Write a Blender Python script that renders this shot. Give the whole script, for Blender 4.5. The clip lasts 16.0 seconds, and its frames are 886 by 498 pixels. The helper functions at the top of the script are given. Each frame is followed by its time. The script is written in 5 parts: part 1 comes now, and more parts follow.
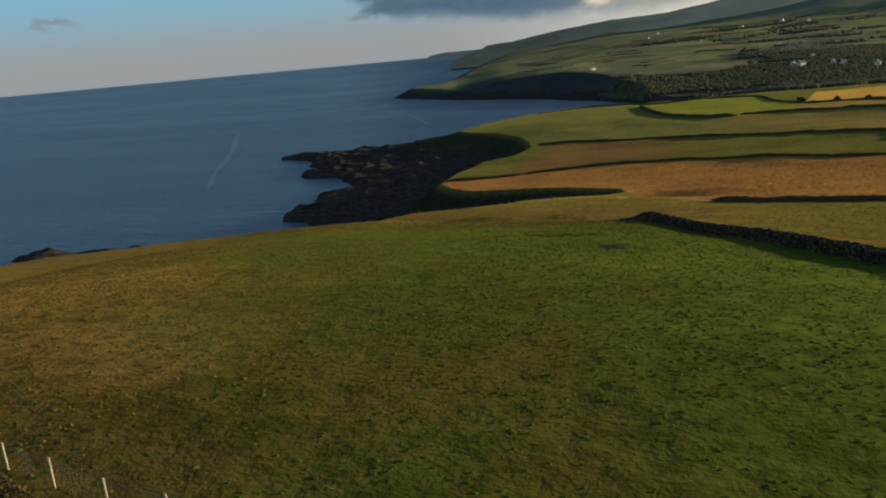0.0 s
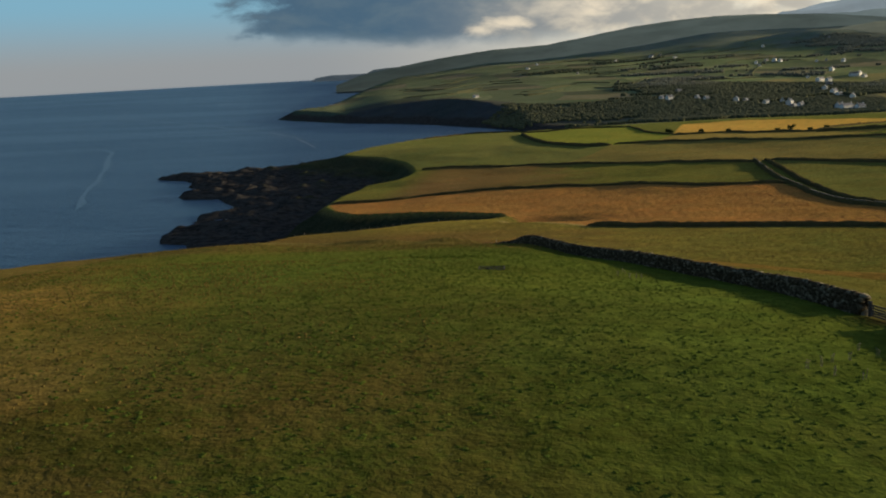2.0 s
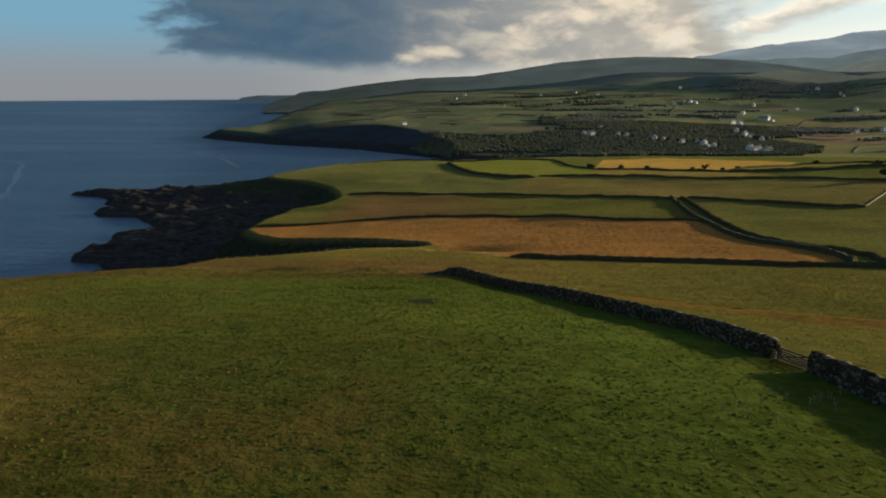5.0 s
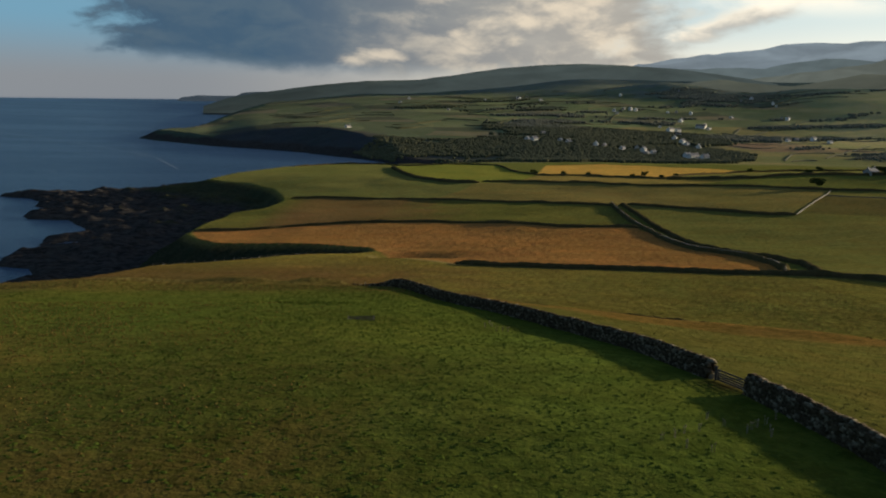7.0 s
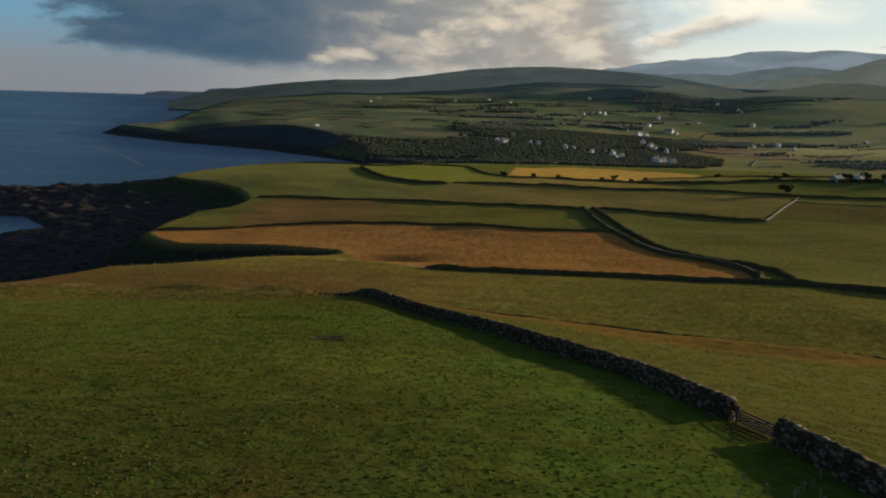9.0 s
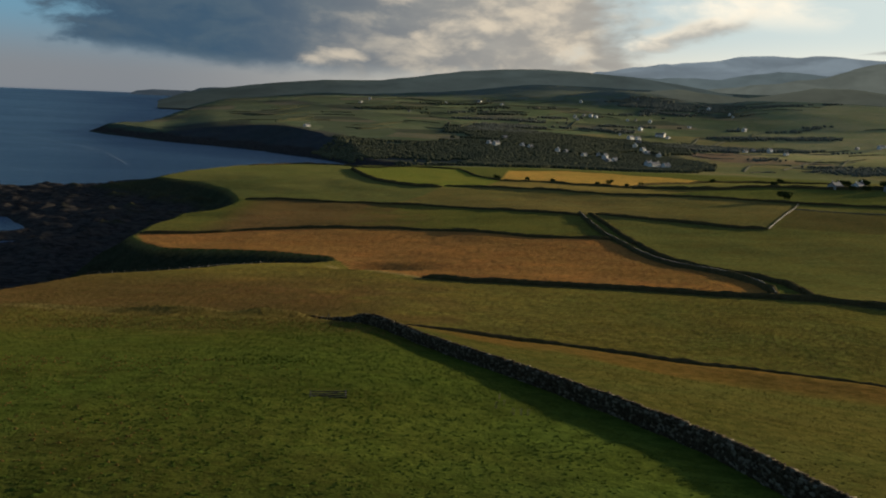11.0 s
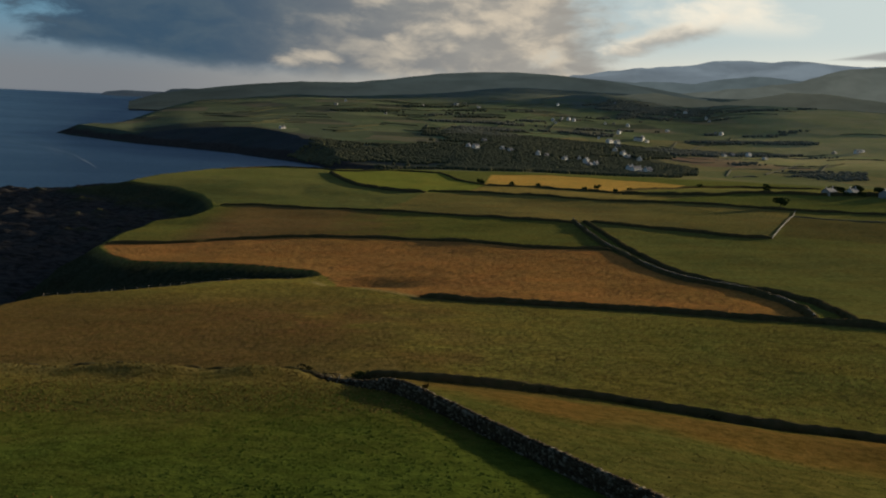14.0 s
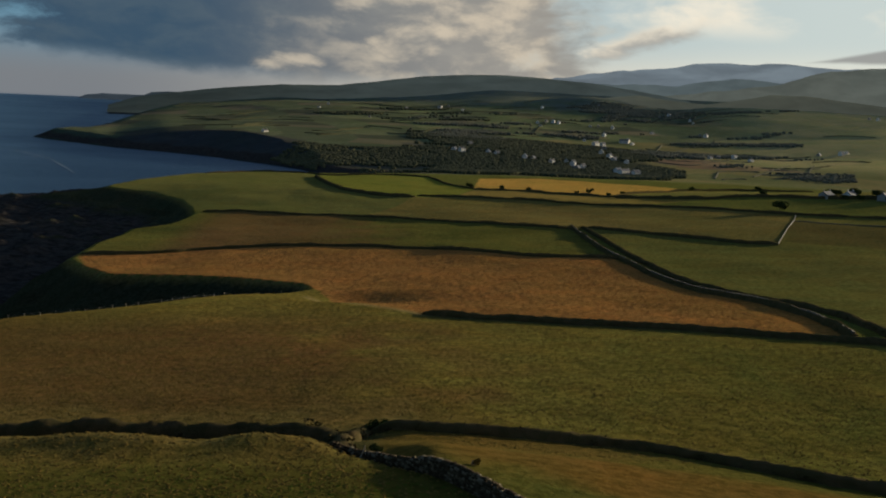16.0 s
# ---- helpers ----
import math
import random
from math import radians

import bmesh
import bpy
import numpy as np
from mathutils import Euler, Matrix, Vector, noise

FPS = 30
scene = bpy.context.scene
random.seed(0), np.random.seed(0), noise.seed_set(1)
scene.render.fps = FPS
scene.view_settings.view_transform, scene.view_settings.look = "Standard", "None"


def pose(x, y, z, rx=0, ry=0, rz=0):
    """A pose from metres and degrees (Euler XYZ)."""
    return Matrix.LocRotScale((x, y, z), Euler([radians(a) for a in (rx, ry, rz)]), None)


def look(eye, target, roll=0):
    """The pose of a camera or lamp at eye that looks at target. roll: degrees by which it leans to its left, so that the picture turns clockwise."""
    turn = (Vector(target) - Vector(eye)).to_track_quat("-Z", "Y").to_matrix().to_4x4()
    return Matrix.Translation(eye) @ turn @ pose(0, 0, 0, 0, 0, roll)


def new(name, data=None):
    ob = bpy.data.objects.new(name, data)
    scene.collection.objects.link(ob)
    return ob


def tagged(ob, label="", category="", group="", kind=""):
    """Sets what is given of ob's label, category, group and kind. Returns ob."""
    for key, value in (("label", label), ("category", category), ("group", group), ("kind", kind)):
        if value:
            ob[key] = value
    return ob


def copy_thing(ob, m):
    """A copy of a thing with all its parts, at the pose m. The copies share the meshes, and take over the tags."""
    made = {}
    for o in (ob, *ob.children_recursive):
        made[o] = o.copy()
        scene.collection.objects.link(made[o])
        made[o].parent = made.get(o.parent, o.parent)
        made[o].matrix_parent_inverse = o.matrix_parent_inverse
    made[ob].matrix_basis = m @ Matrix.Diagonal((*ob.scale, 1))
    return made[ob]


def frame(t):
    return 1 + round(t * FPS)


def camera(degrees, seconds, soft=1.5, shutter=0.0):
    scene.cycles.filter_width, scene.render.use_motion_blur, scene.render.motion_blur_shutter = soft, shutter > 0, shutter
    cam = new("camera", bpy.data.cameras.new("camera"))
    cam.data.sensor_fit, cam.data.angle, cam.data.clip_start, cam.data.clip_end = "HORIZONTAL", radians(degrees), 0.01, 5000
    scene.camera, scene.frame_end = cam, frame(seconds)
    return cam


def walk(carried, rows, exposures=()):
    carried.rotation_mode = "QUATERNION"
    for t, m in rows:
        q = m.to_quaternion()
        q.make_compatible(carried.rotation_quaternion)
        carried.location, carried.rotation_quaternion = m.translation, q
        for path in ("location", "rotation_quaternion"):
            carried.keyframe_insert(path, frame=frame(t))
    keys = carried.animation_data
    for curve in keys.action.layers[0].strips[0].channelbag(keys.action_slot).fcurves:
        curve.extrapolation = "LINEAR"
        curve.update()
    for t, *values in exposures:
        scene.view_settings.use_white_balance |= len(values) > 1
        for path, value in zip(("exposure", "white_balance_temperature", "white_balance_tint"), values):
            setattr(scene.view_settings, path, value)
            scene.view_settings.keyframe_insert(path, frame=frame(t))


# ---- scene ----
cam = camera(59.0, 16.0, soft=2.0)
PATH = [
    (0, (5.856, -11.260, 96.710), (5.284, -9.406, 96.225), -5.2),
    (0.5, (6.011, -11.439, 96.727), (5.594, -9.543, 96.245), -4.8),
    (1, (6.100, -11.652, 96.724), (5.743, -9.741, 96.255), -4.2),
    (1.5, (6.154, -11.800, 96.693), (5.834, -9.879, 96.236), -3.7),
    (2, (6.075, -11.905, 96.658), (5.789, -9.977, 96.211), -3.1),
    (2.5, (5.971, -12.048, 96.611), (5.715, -10.113, 96.176), -2.5),
    (3, (5.812, -12.177, 96.572), (5.585, -10.236, 96.148), -1.9),
    (3.5, (5.650, -12.309, 96.538), (5.457, -10.363, 96.123), -1.4),
    (4, (5.571, -12.457, 96.643), (5.409, -10.505, 96.238), -1.0),
    (6.5, (5.710, -12.430, 98.510), (5.730, -10.465, 98.133), 0.5),
    (7, (5.775, -11.376, 98.424), (5.826, -9.413, 98.045), 0.7),
    (7.5, (5.729, -10.138, 98.348), (5.805, -8.175, 97.967), 1.1),
    (8, (5.649, -8.502, 98.262), (5.746, -6.540, 97.882), 1.4),
    (8.5, (5.387, -6.529, 98.217), (5.504, -4.568, 97.838), 1.7),
    (9, (5.100, -4.271, 98.117), (5.233, -2.312, 97.741), 1.8),
    (11.5, (2.638, 11.286, 98.106), (2.805, 13.244, 97.735), 2.5),
    (12, (1.796, 14.981, 98.039), (1.973, 16.938, 97.668), 2.5),
    (12.5, (1.018, 18.965, 97.884), (1.207, 20.922, 97.516), 2.5),
    (13, (0.139, 23.131, 97.723), (0.340, 25.087, 97.355), 2.6),
    (13.5, (-0.752, 27.081, 97.524), (-0.539, 29.036, 97.160), 2.6),
    (14, (-1.791, 31.085, 97.369), (-1.567, 33.039, 97.007), 2.7),
    (14.5, (-2.702, 35.468, 97.200), (-2.466, 37.422, 96.840), 2.7),
    (15, (-3.614, 40.005, 97.047), (-3.368, 41.957, 96.689), 2.7),
    (15.5, (-4.511, 44.099, 96.912), (-4.256, 46.051, 96.556), 2.7),
    (16, (-5.328, 48.330, 96.681), (-5.061, 50.280, 96.328), 2.6),
]
walk(cam, [(t, look(eye, target, roll)) for t, eye, target, roll in PATH], [(0, 0.60, 6850, 8), (2, 0.55, 6800, 8), (4, 0.49, 6680, 9), (7, 0.32, 6540, 10), (11.5, 0.12, 6500, 10), (16, -0.07, 6500, 10)])

# ---- world and sun ----
SUN_AZ = radians(65)      # clockwise from +y, the way the walk looks
SUN_EL = radians(7.8)
sun_way = Vector((math.sin(SUN_AZ) * math.cos(SUN_EL), math.cos(SUN_AZ) * math.cos(SUN_EL), math.sin(SUN_EL)))
sun_data = bpy.data.lights.new("sun", "SUN")
sun_data.energy, sun_data.angle, sun_data.color = 5.0, radians(2.4), (1.0, 0.83, 0.57)
sun_ob = new("sun", sun_data)
sun_ob.matrix_world = look(Vector((0, 0, 300)) + sun_way * 100, (0, 0, 300))


class Graph:
    """Short hand for building node trees."""

    def __init__(self, tree):
        self.tree, self.nodes = tree, tree.nodes
        self.nodes.clear()

    def add(self, kind, ins=None, **props):
        n = self.nodes.new(kind)
        # the few settings that are not sockets
        if "operation" in props:
            n.operation = props["operation"]
        if "data_type" in props:
            n.data_type = props["data_type"]
        if "blend_type" in props:
            n.blend_type = props["blend_type"]
        if "attribute_name" in props:
            n.attribute_name = props["attribute_name"]
        for key, value in (ins or {}).items():
            self.put(n.inputs[key], value)
        return n

    def put(self, socket, value):
        if isinstance(value, bpy.types.NodeSocket):
            self.tree.links.new(value, socket)
        elif isinstance(value, bpy.types.Node):
            self.tree.links.new(value.outputs[0], socket)
        elif isinstance(value, (tuple, list)) and len(value) == 3 and socket.type == "RGBA":
            socket.default_value = (*value, 1)
        else:
            socket.default_value = value

    def math(self, op, a, b=0.0, c=0.0, clamp=False):
        n = self.add("ShaderNodeMath", {0: a, 1: b, 2: c}, operation=op)
        n.use_clamp = clamp
        return n.outputs[0]

    def mix(self, f, a, b, blend="MIX"):
        n = self.add("ShaderNodeMix", data_type="RGBA", blend_type=blend)
        self.put(n.inputs[0], f), self.put(n.inputs[6], a), self.put(n.inputs[7], b)
        return n.outputs[2]

    def ramp(self, v, lo, hi, a=0.0, b=1.0, smooth=True):
        n = self.add("ShaderNodeMapRange", {0: v, 1: lo, 2: hi, 3: a, 4: b})
        n.interpolation_type = "SMOOTHSTEP" if smooth else "LINEAR"
        return n.outputs[0]

    def noise(self, at, scale, detail=3.0, rough=0.55, distort=0.0):
        return self.add("ShaderNodeTexNoise", {"Vector": at, "Scale": scale, "Detail": detail, "Roughness": rough, "Distortion": distort}).outputs[0]


world = bpy.data.worlds.new("world")
scene.world = world
world.use_nodes = True
g = Graph(world.node_tree)
sky_node = g.add("ShaderNodeTexSky")
sky_node.sky_type, sky_node.sun_disc = "NISHITA", False
sky_node.sun_elevation, sky_node.sun_rotation = SUN_EL, SUN_AZ
sky_node.altitude, sky_node.air_density, sky_node.dust_density, sky_node.ozone_density = 90.0, 1.0, 1.5, 1.5
sky = sky_node.outputs[0]
way = g.add("ShaderNodeTexCoord").outputs["Generated"]
xyz = g.add("ShaderNodeSeparateXYZ", {0: way})
wx, wy, wz = xyz.outputs
bearing = g.math("ARCTAN2", wx, wy)                     # radians, 0 ahead, to the right positive
flat = g.math("SQRT", g.math("ADD", g.math("MULTIPLY", wx, wx), g.math("MULTIPLY", wy, wy)))
height = g.math("ARCTAN2", wz, flat)
# pale mauve air over the horizon, warmer and brighter towards the sun
toward = g.ramp(bearing, -0.32, 0.62)
air = g.mix(toward, (0.208, 0.226, 0.248), (1.0, 0.90, 0.71))
upper = g.mix(toward, (0.14, 0.29, 0.40), (0.60, 0.68, 0.66))
clear = g.mix(g.ramp(height, 0.015, 0.095), air, upper)
deep = g.mix(1.0, sky, (0.090, 0.103, 0.120), "MULTIPLY")
clear = g.mix(g.ramp(height, 0.13, 0.32, 0.04, 1.0), clear, deep)


def layer(across, up, z, scale, detail=6.0, rough=0.58, distort=0.25):
    at = g.add("ShaderNodeCombineXYZ", {0: g.math("MULTIPLY", bearing, across), 1: g.math("MULTIPLY", height, up), 2: z}).outputs[0]
    return g.noise(at, scale, detail, rough, distort)


big = layer(5.0, 14.0, 0.0, 1.0)
fine = layer(16.0, 34.0, 2.0, 1.0)
puff = layer(13.0, 24.0, 5.0, 1.0, 5.0, 0.55, 0.15)
jag = g.math("MULTIPLY_ADD", fine, 0.22, -0.11)
roll = g.math("MULTIPLY_ADD", big, 0.30, -0.15)
# one long bank of cloud, its dark end over the sea, its sunlit end over the hills
b0 = g.math("ADD", g.math("ADD", bearing, jag), g.math("MULTIPLY", roll, 0.5))
bank = g.math("MULTIPLY", g.ramp(b0, -0.395, -0.335), g.ramp(b0, 0.22, 0.34, 1.0, 0.0))
foot = g.math("MULTIPLY_ADD", fine, -0.030, 0.0)
foot = g.math("ADD", foot, g.ramp(bearing, -0.36, -0.12, 0.055, 0.040))
bank = g.math("MULTIPLY", bank, g.ramp(g.math("SUBTRACT", height, foot), -0.004, 0.018))
bank = g.math("MULTIPLY", bank, g.ramp(g.math("ADD", height, jag), 0.16, 0.34, 1.0, 0.0))
# slanting streaks nearer the sun, and a flat cap over the mountains
slant = g.math("SUBTRACT", g.math("SUBTRACT", height, 0.068), g.math("MULTIPLY", g.math("SUBTRACT", bearing, 0.285), 0.27))
slant = g.math("ADD", slant, g.math("MULTIPLY", jag, 0.12))
streak = g.math("MULTIPLY", g.ramp(g.math("ABSOLUTE", slant), 0.004, 0.016, 0.9, 0.0), g.math("MULTIPLY", g.ramp(b0, 0.27, 0.33), g.ramp(b0, 0.40, 0.50, 1.0, 0.0)))
veil = g.math("MULTIPLY", g.ramp(big, 0.44, 0.62), g.math("MULTIPLY", g.ramp(b0, 0.30, 0.42), g.math("MULTIPLY", g.ramp(height, 0.085, 0.12, 0.0, 0.85), g.ramp(height, 0.22, 0.38, 1.0, 0.0))))
lens = g.math("SUBTRACT", g.math("MULTIPLY_ADD", jag, 0.05, bearing), 0.552)
cap = g.math("ABSOLUTE", g.math("SUBTRACT", g.math("MULTIPLY_ADD", jag, 0.02, height), g.math("MULTIPLY_ADD", lens, 0.095, 0.069)))
cap = g.ramp(g.math("SUBTRACT", cap, g.math("MULTIPLY", lens, 0.105)), -0.0035, 0.0015, 0.85, 0.0)
wisp = g.math("MULTIPLY", g.ramp(fine, 0.50, 0.62), g.math("MULTIPLY", g.ramp(bearing, -0.78, -0.72), g.ramp(b0, -0.70, -0.66, 1.0, 0.0)))
wisp = g.math("MULTIPLY", wisp, g.ramp(g.math("ABSOLUTE", g.math("SUBTRACT", height, 0.069)), 0.004, 0.012, 0.8, 0.0))
over = g.math("MULTIPLY", g.ramp(big, 0.5, 0.68, 0.0, 0.2), g.ramp(height, 0.2, 0.4))
shade = g.ramp(bearing, -0.22, 0.25)
dark = g.mix(shade, (0.046, 0.090, 0.142), (0.33, 0.315, 0.285))
dark = g.mix(g.ramp(fine, 0.36, 0.68, 0.0, 0.5), dark, g.mix(shade, (0.090, 0.132, 0.165), (0.44, 0.41, 0.355)))
litness = g.math("MULTIPLY", g.ramp(g.math("MULTIPLY_ADD", fine, 0.35, g.math("MULTIPLY", puff, 0.65)), 0.43, 0.62), g.ramp(b0, -0.12, 0.17, 0.0, 0.9))

# two billows of the bank that catch the sun
for b, h, wide, high in ((-0.062, 0.052, 0.040, 0.015), (0.050, 0.066, 0.026, 0.017)):
    u = g.math("DIVIDE", g.math("SUBTRACT", bearing, b), wide)
    v = g.math("DIVIDE", g.math("SUBTRACT", height, h), high)
    off = g.math("ADD", g.math("MULTIPLY", u, u), g.math("MULTIPLY", v, v))
    off = g.math("ADD", off, g.math("ADD", g.math("MULTIPLY_ADD", fine, 4.0, -2.0), g.math("MULTIPLY_ADD", puff, 3.0, -1.5)))
    litness = g.math("MAXIMUM", litness, g.ramp(off, -0.3, 1.3, 0.75, 0.0), clamp=True)
cloud = g.mix(litness, dark, (0.66, 0.57, 0.44))
seen = g.mix(g.math("MAXIMUM", bank, over, clamp=True), clear, cloud)
seen = g.mix(g.math("MAXIMUM", streak, wisp, clamp=True), seen, g.mix(g.ramp(bearing, -0.5, 0.3), (0.15, 0.17, 0.20), g.mix(g.ramp(g.math("ADD", slant, g.math("MULTIPLY", jag, 0.1)), -0.010, 0.010), (0.40, 0.385, 0.35), (0.80, 0.72, 0.58))))
seen = g.mix(g.math("MULTIPLY", veil, g.ramp(puff, 0.25, 0.6, 0.45, 1.0)), seen, (1.0, 0.90, 0.72))
seen = g.mix(cap, seen, (0.30, 0.30, 0.29))
seen = g.mix(g.ramp(height, -0.012, -0.002, 1.0, 0.0), seen, (0.075, 0.11, 0.17))
g.add("ShaderNodeOutputWorld", {0: g.add("ShaderNodeBackground", {"Color": seen, "Strength": 1.0})})

# ---- materials ----


def material(name):
    m = bpy.data.materials.new(name)
    m.use_nodes = True
    return m, Graph(m.node_tree)


def finish(g, base, rough=0.9, bump=None, strength=0.4, distance=0.1, **more):
    ins = {"Base Color": base, "Roughness": rough, **more}
    if bump is not None:
        ins["Normal"] = g.add("ShaderNodeBump", {"Height": bump, "Strength": strength, "Distance": distance}).outputs[0]
    shader = g.add("ShaderNodeBsdfPrincipled", ins)
    g.add("ShaderNodeOutputMaterial", {0: shader.outputs[0]})


def place(g):
    return g.add("ShaderNodeNewGeometry").outputs["Position"]


def ground_material():
    m, g = material("pasture_and_rock")
    at = place(g)
    cover = g.add("ShaderNodeAttribute", attribute_name="cover")
    stone = g.add("ShaderNodeAttribute", attribute_name="stone").outputs["Fac"]
    tall = g.add("ShaderNodeAttribute", attribute_name="tall").outputs["Fac"]
    blade = g.noise(at, 3.2, 3.0, 0.65)
    tuft = g.noise(at, 0.75, 4.0, 0.6)
    patch = g.noise(at, 0.07, 4.0, 0.6, 0.6)
    wide = g.noise(at, 0.012, 3.0, 0.55)
    col = g.mix(g.ramp(patch, 0.35, 0.7, 0.0, 0.6), cover.outputs["Color"], g.mix(1.0, cover.outputs["Color"], (1.22, 0.95, 0.85), "MULTIPLY"))
    col = g.mix(g.ramp(wide, 0.3, 0.7, 0.0, 0.5), col, g.mix(1.0, col, (0.55, 0.75, 0.6), "MULTIPLY"))
    col = g.mix(g.ramp(tuft, 0.40, 0.62, 0.0, 0.68), col, g.mix(1.0, col, (0.40, 0.48, 0.40), "MULTIPLY"))
    col = g.mix(g.ramp(blade, 0.42, 0.72, 0.0, 0.5), col, g.mix(1.0, col, (1.7, 1.55, 1.25), "MULTIPLY"))
    mid = g.noise(at, 0.28, 5.0, 0.68, 0.4)
    col = g.mix(g.ramp(mid, 0.38, 0.62, 0.0, 0.24), col, g.mix(1.0, col, (0.55, 0.62, 0.55), "MULTIPLY"))
    col = g.mix(g.ramp(mid, 0.55, 0.75, 0.0, 0.25), col, g.mix(1.0, col, (1.5, 1.25, 1.05), "MULTIPLY"))
    strip = g.noise(g.add("ShaderNodeMapping", {"Vector": at, "Rotation": (0, 0, -0.5), "Scale": (0.018, 0.13, 0.05)}).outputs[0], 1.0, 4.0, 0.6, 0.5)
    col = g.mix(g.ramp(strip, 0.36, 0.64, 0.0, 0.38), col, g.mix(1.0, col, (0.62, 0.60, 0.62), "MULTIPLY"))
    # straw showing through the grass, and pale seed heads
    straw = g.math("ADD", g.math("MULTIPLY", g.noise(at, 1.7, 4.0, 0.65), 0.45), g.math("MULTIPLY", g.noise(at, 0.17, 3.0, 0.6), 0.55))
    col = g.mix(g.math("MULTIPLY", g.ramp(straw, 0.43, 0.58, 0.0, 0.8), tall), col, (0.112, 0.072, 0.021))
    col = g.mix(g.math("MULTIPLY", g.ramp(g.noise(at, 8.0, 2.0, 0.5), 0.70, 0.76, 0.0, 0.6), tall), col, (0.30, 0.27, 0.19))
    # bare rock
    strata = g.add("ShaderNodeTexNoise", {"Vector": g.add("ShaderNodeMapping", {"Vector": at, "Rotation": (0.5, 0.3, 0.9), "Scale": (0.10, 0.5, 0.6)}).outputs[0], "Scale": 1.0, "Detail": 7.0, "Roughness": 0.65}).outputs[0]
    rock = g.mix(g.ramp(strata, 0.35, 0.65), (0.024, 0.022, 0.021), (0.064, 0.058, 0.052))
    col = g.mix(stone, col, rock)
    bump = g.math("ADD", g.math("MULTIPLY", tuft, 1.0), g.math("MULTIPLY", blade, 0.5))
    bump = g.math("ADD", g.math("MULTIPLY", bump, g.math("SUBTRACT", 1.0, stone)), g.math("MULTIPLY", g.math("MULTIPLY", strata, stone), 6.0))
    bump = g.math("MULTIPLY", bump, g.math("MULTIPLY_ADD", tall, 0.3, 0.8))
    nap = g.mix(0.5, g.mix(1.0, col, (3.0, 3.0, 2.0), "MULTIPLY"), (0.30, 0.27, 0.10))
    soft = g.math("MULTIPLY", g.math("SUBTRACT", 1.0, stone), 0.11)
    finish(g, col, 0.95, bump, 0.45, 0.35, **{"Specular IOR Level": 0.0, "Sheen Weight": soft, "Sheen Roughness": 0.45, "Sheen Tint": nap})
    return m


def sea_material():
    m, g = material("sea_water")
    at = place(g)
    chop = g.add("ShaderNodeTexNoise", {"Vector": g.add("ShaderNodeMapping", {"Vector": at, "Rotation": (0, 0, 0.5), "Scale": (0.16, 0.50, 0.3)}).outputs[0], "Scale": 1.0, "Detail": 5.0, "Roughness": 0.6}).outputs[0]
    swell = g.add("ShaderNodeTexNoise", {"Vector": g.add("ShaderNodeMapping", {"Vector": at, "Rotation": (0, 0, 0.5), "Scale": (0.03, 0.10, 0.05)}).outputs[0], "Scale": 1.0, "Detail": 3.0}).outputs[0]
    slick = g.noise(g.add("ShaderNodeMapping", {"Vector": at, "Rotation": (0, 0, -0.35), "Scale": (0.0012, 0.006, 0.01)}).outputs[0], 1.0, 4.0, 0.55, 0.8)
    # thin foam trails drawn by the current
    warp = g.add("ShaderNodeTexNoise", {"Vector": at, "Scale": 0.0028, "Detail": 2.0})
    trail = g.math("ABSOLUTE", g.math("SUBTRACT", g.noise(at, 0.0021, 1.5, 0.4, 1.2), 0.5))
    trail = g.math("MULTIPLY", g.ramp(trail, 0.0, 0.010, 1.0, 0.0), g.ramp(warp.outputs[0], 0.5, 0.65, 0.0, 0.17))
    base = g.mix(slick, (0.020, 0.058, 0.112), (0.031, 0.077, 0.142))
    base = g.mix(trail, base, (0.45, 0.5, 0.55))
    bump = g.math("ADD", chop, g.math("MULTIPLY", swell, 1.2))
    finish(g, base, g.ramp(slick, 0.35, 0.65, 0.39, 0.34), bump, 0.5, 1.5, **{"IOR": 1.33, "Specular IOR Level": 0.35})
    return m


def rubble_material():
    m, g = material("dry_stone")
    at = place(g)
    pick = g.add("ShaderNodeNewGeometry").outputs["Random Per Island"]
    own = g.add("ShaderNodeObjectInfo").outputs["Random"]
    tone = g.math("FRACT", g.math("ADD", pick, own))
    grain = g.noise(at, 9.0, 5.0, 0.65)
    lichen = g.noise(at, 2.3, 3.0, 0.6)
    col = g.mix(tone, (0.040, 0.029, 0.016), (0.088, 0.065, 0.038))
    col = g.mix(g.ramp(lichen, 0.55, 0.70, 0.0, 0.55), col, (0.27, 0.24, 0.16))
    col = g.mix(g.ramp(grain, 0.4, 0.65, 0.0, 0.5), col, g.mix(1.0, col, (0.5, 0.5, 0.5), "MULTIPLY"))
    col = g.mix(g.ramp(tone, 0.82, 0.88, 0.0, 0.6), col, (0.23, 0.20, 0.14))
    finish(g, col, 0.95, grain, 0.6, 0.05, **{"Specular IOR Level": 0.05})
    return m


def leaf_material(name, a, b, c=None, fuzz=0.0):
    m, g = material(name)
    at = place(g)
    pick = g.add("ShaderNodeNewGeometry").outputs["Random Per Island"]
    col = g.mix(pick, a, b)
    n = g.noise(at, 0.6, 3.0, 0.6)
    col = g.mix(g.ramp(n, 0.4, 0.65, 0.0, 0.6), col, c or b)
    finish(g, col, 0.85, g.noise(at, 5.0, 3.0, 0.6), 0.6, 0.1, **{"Specular IOR Level": 0.0, "Sheen Weight": fuzz, "Sheen Roughness": 0.6, "Sheen Tint": (1.0, 0.92, 0.72, 1.0)})
    return m


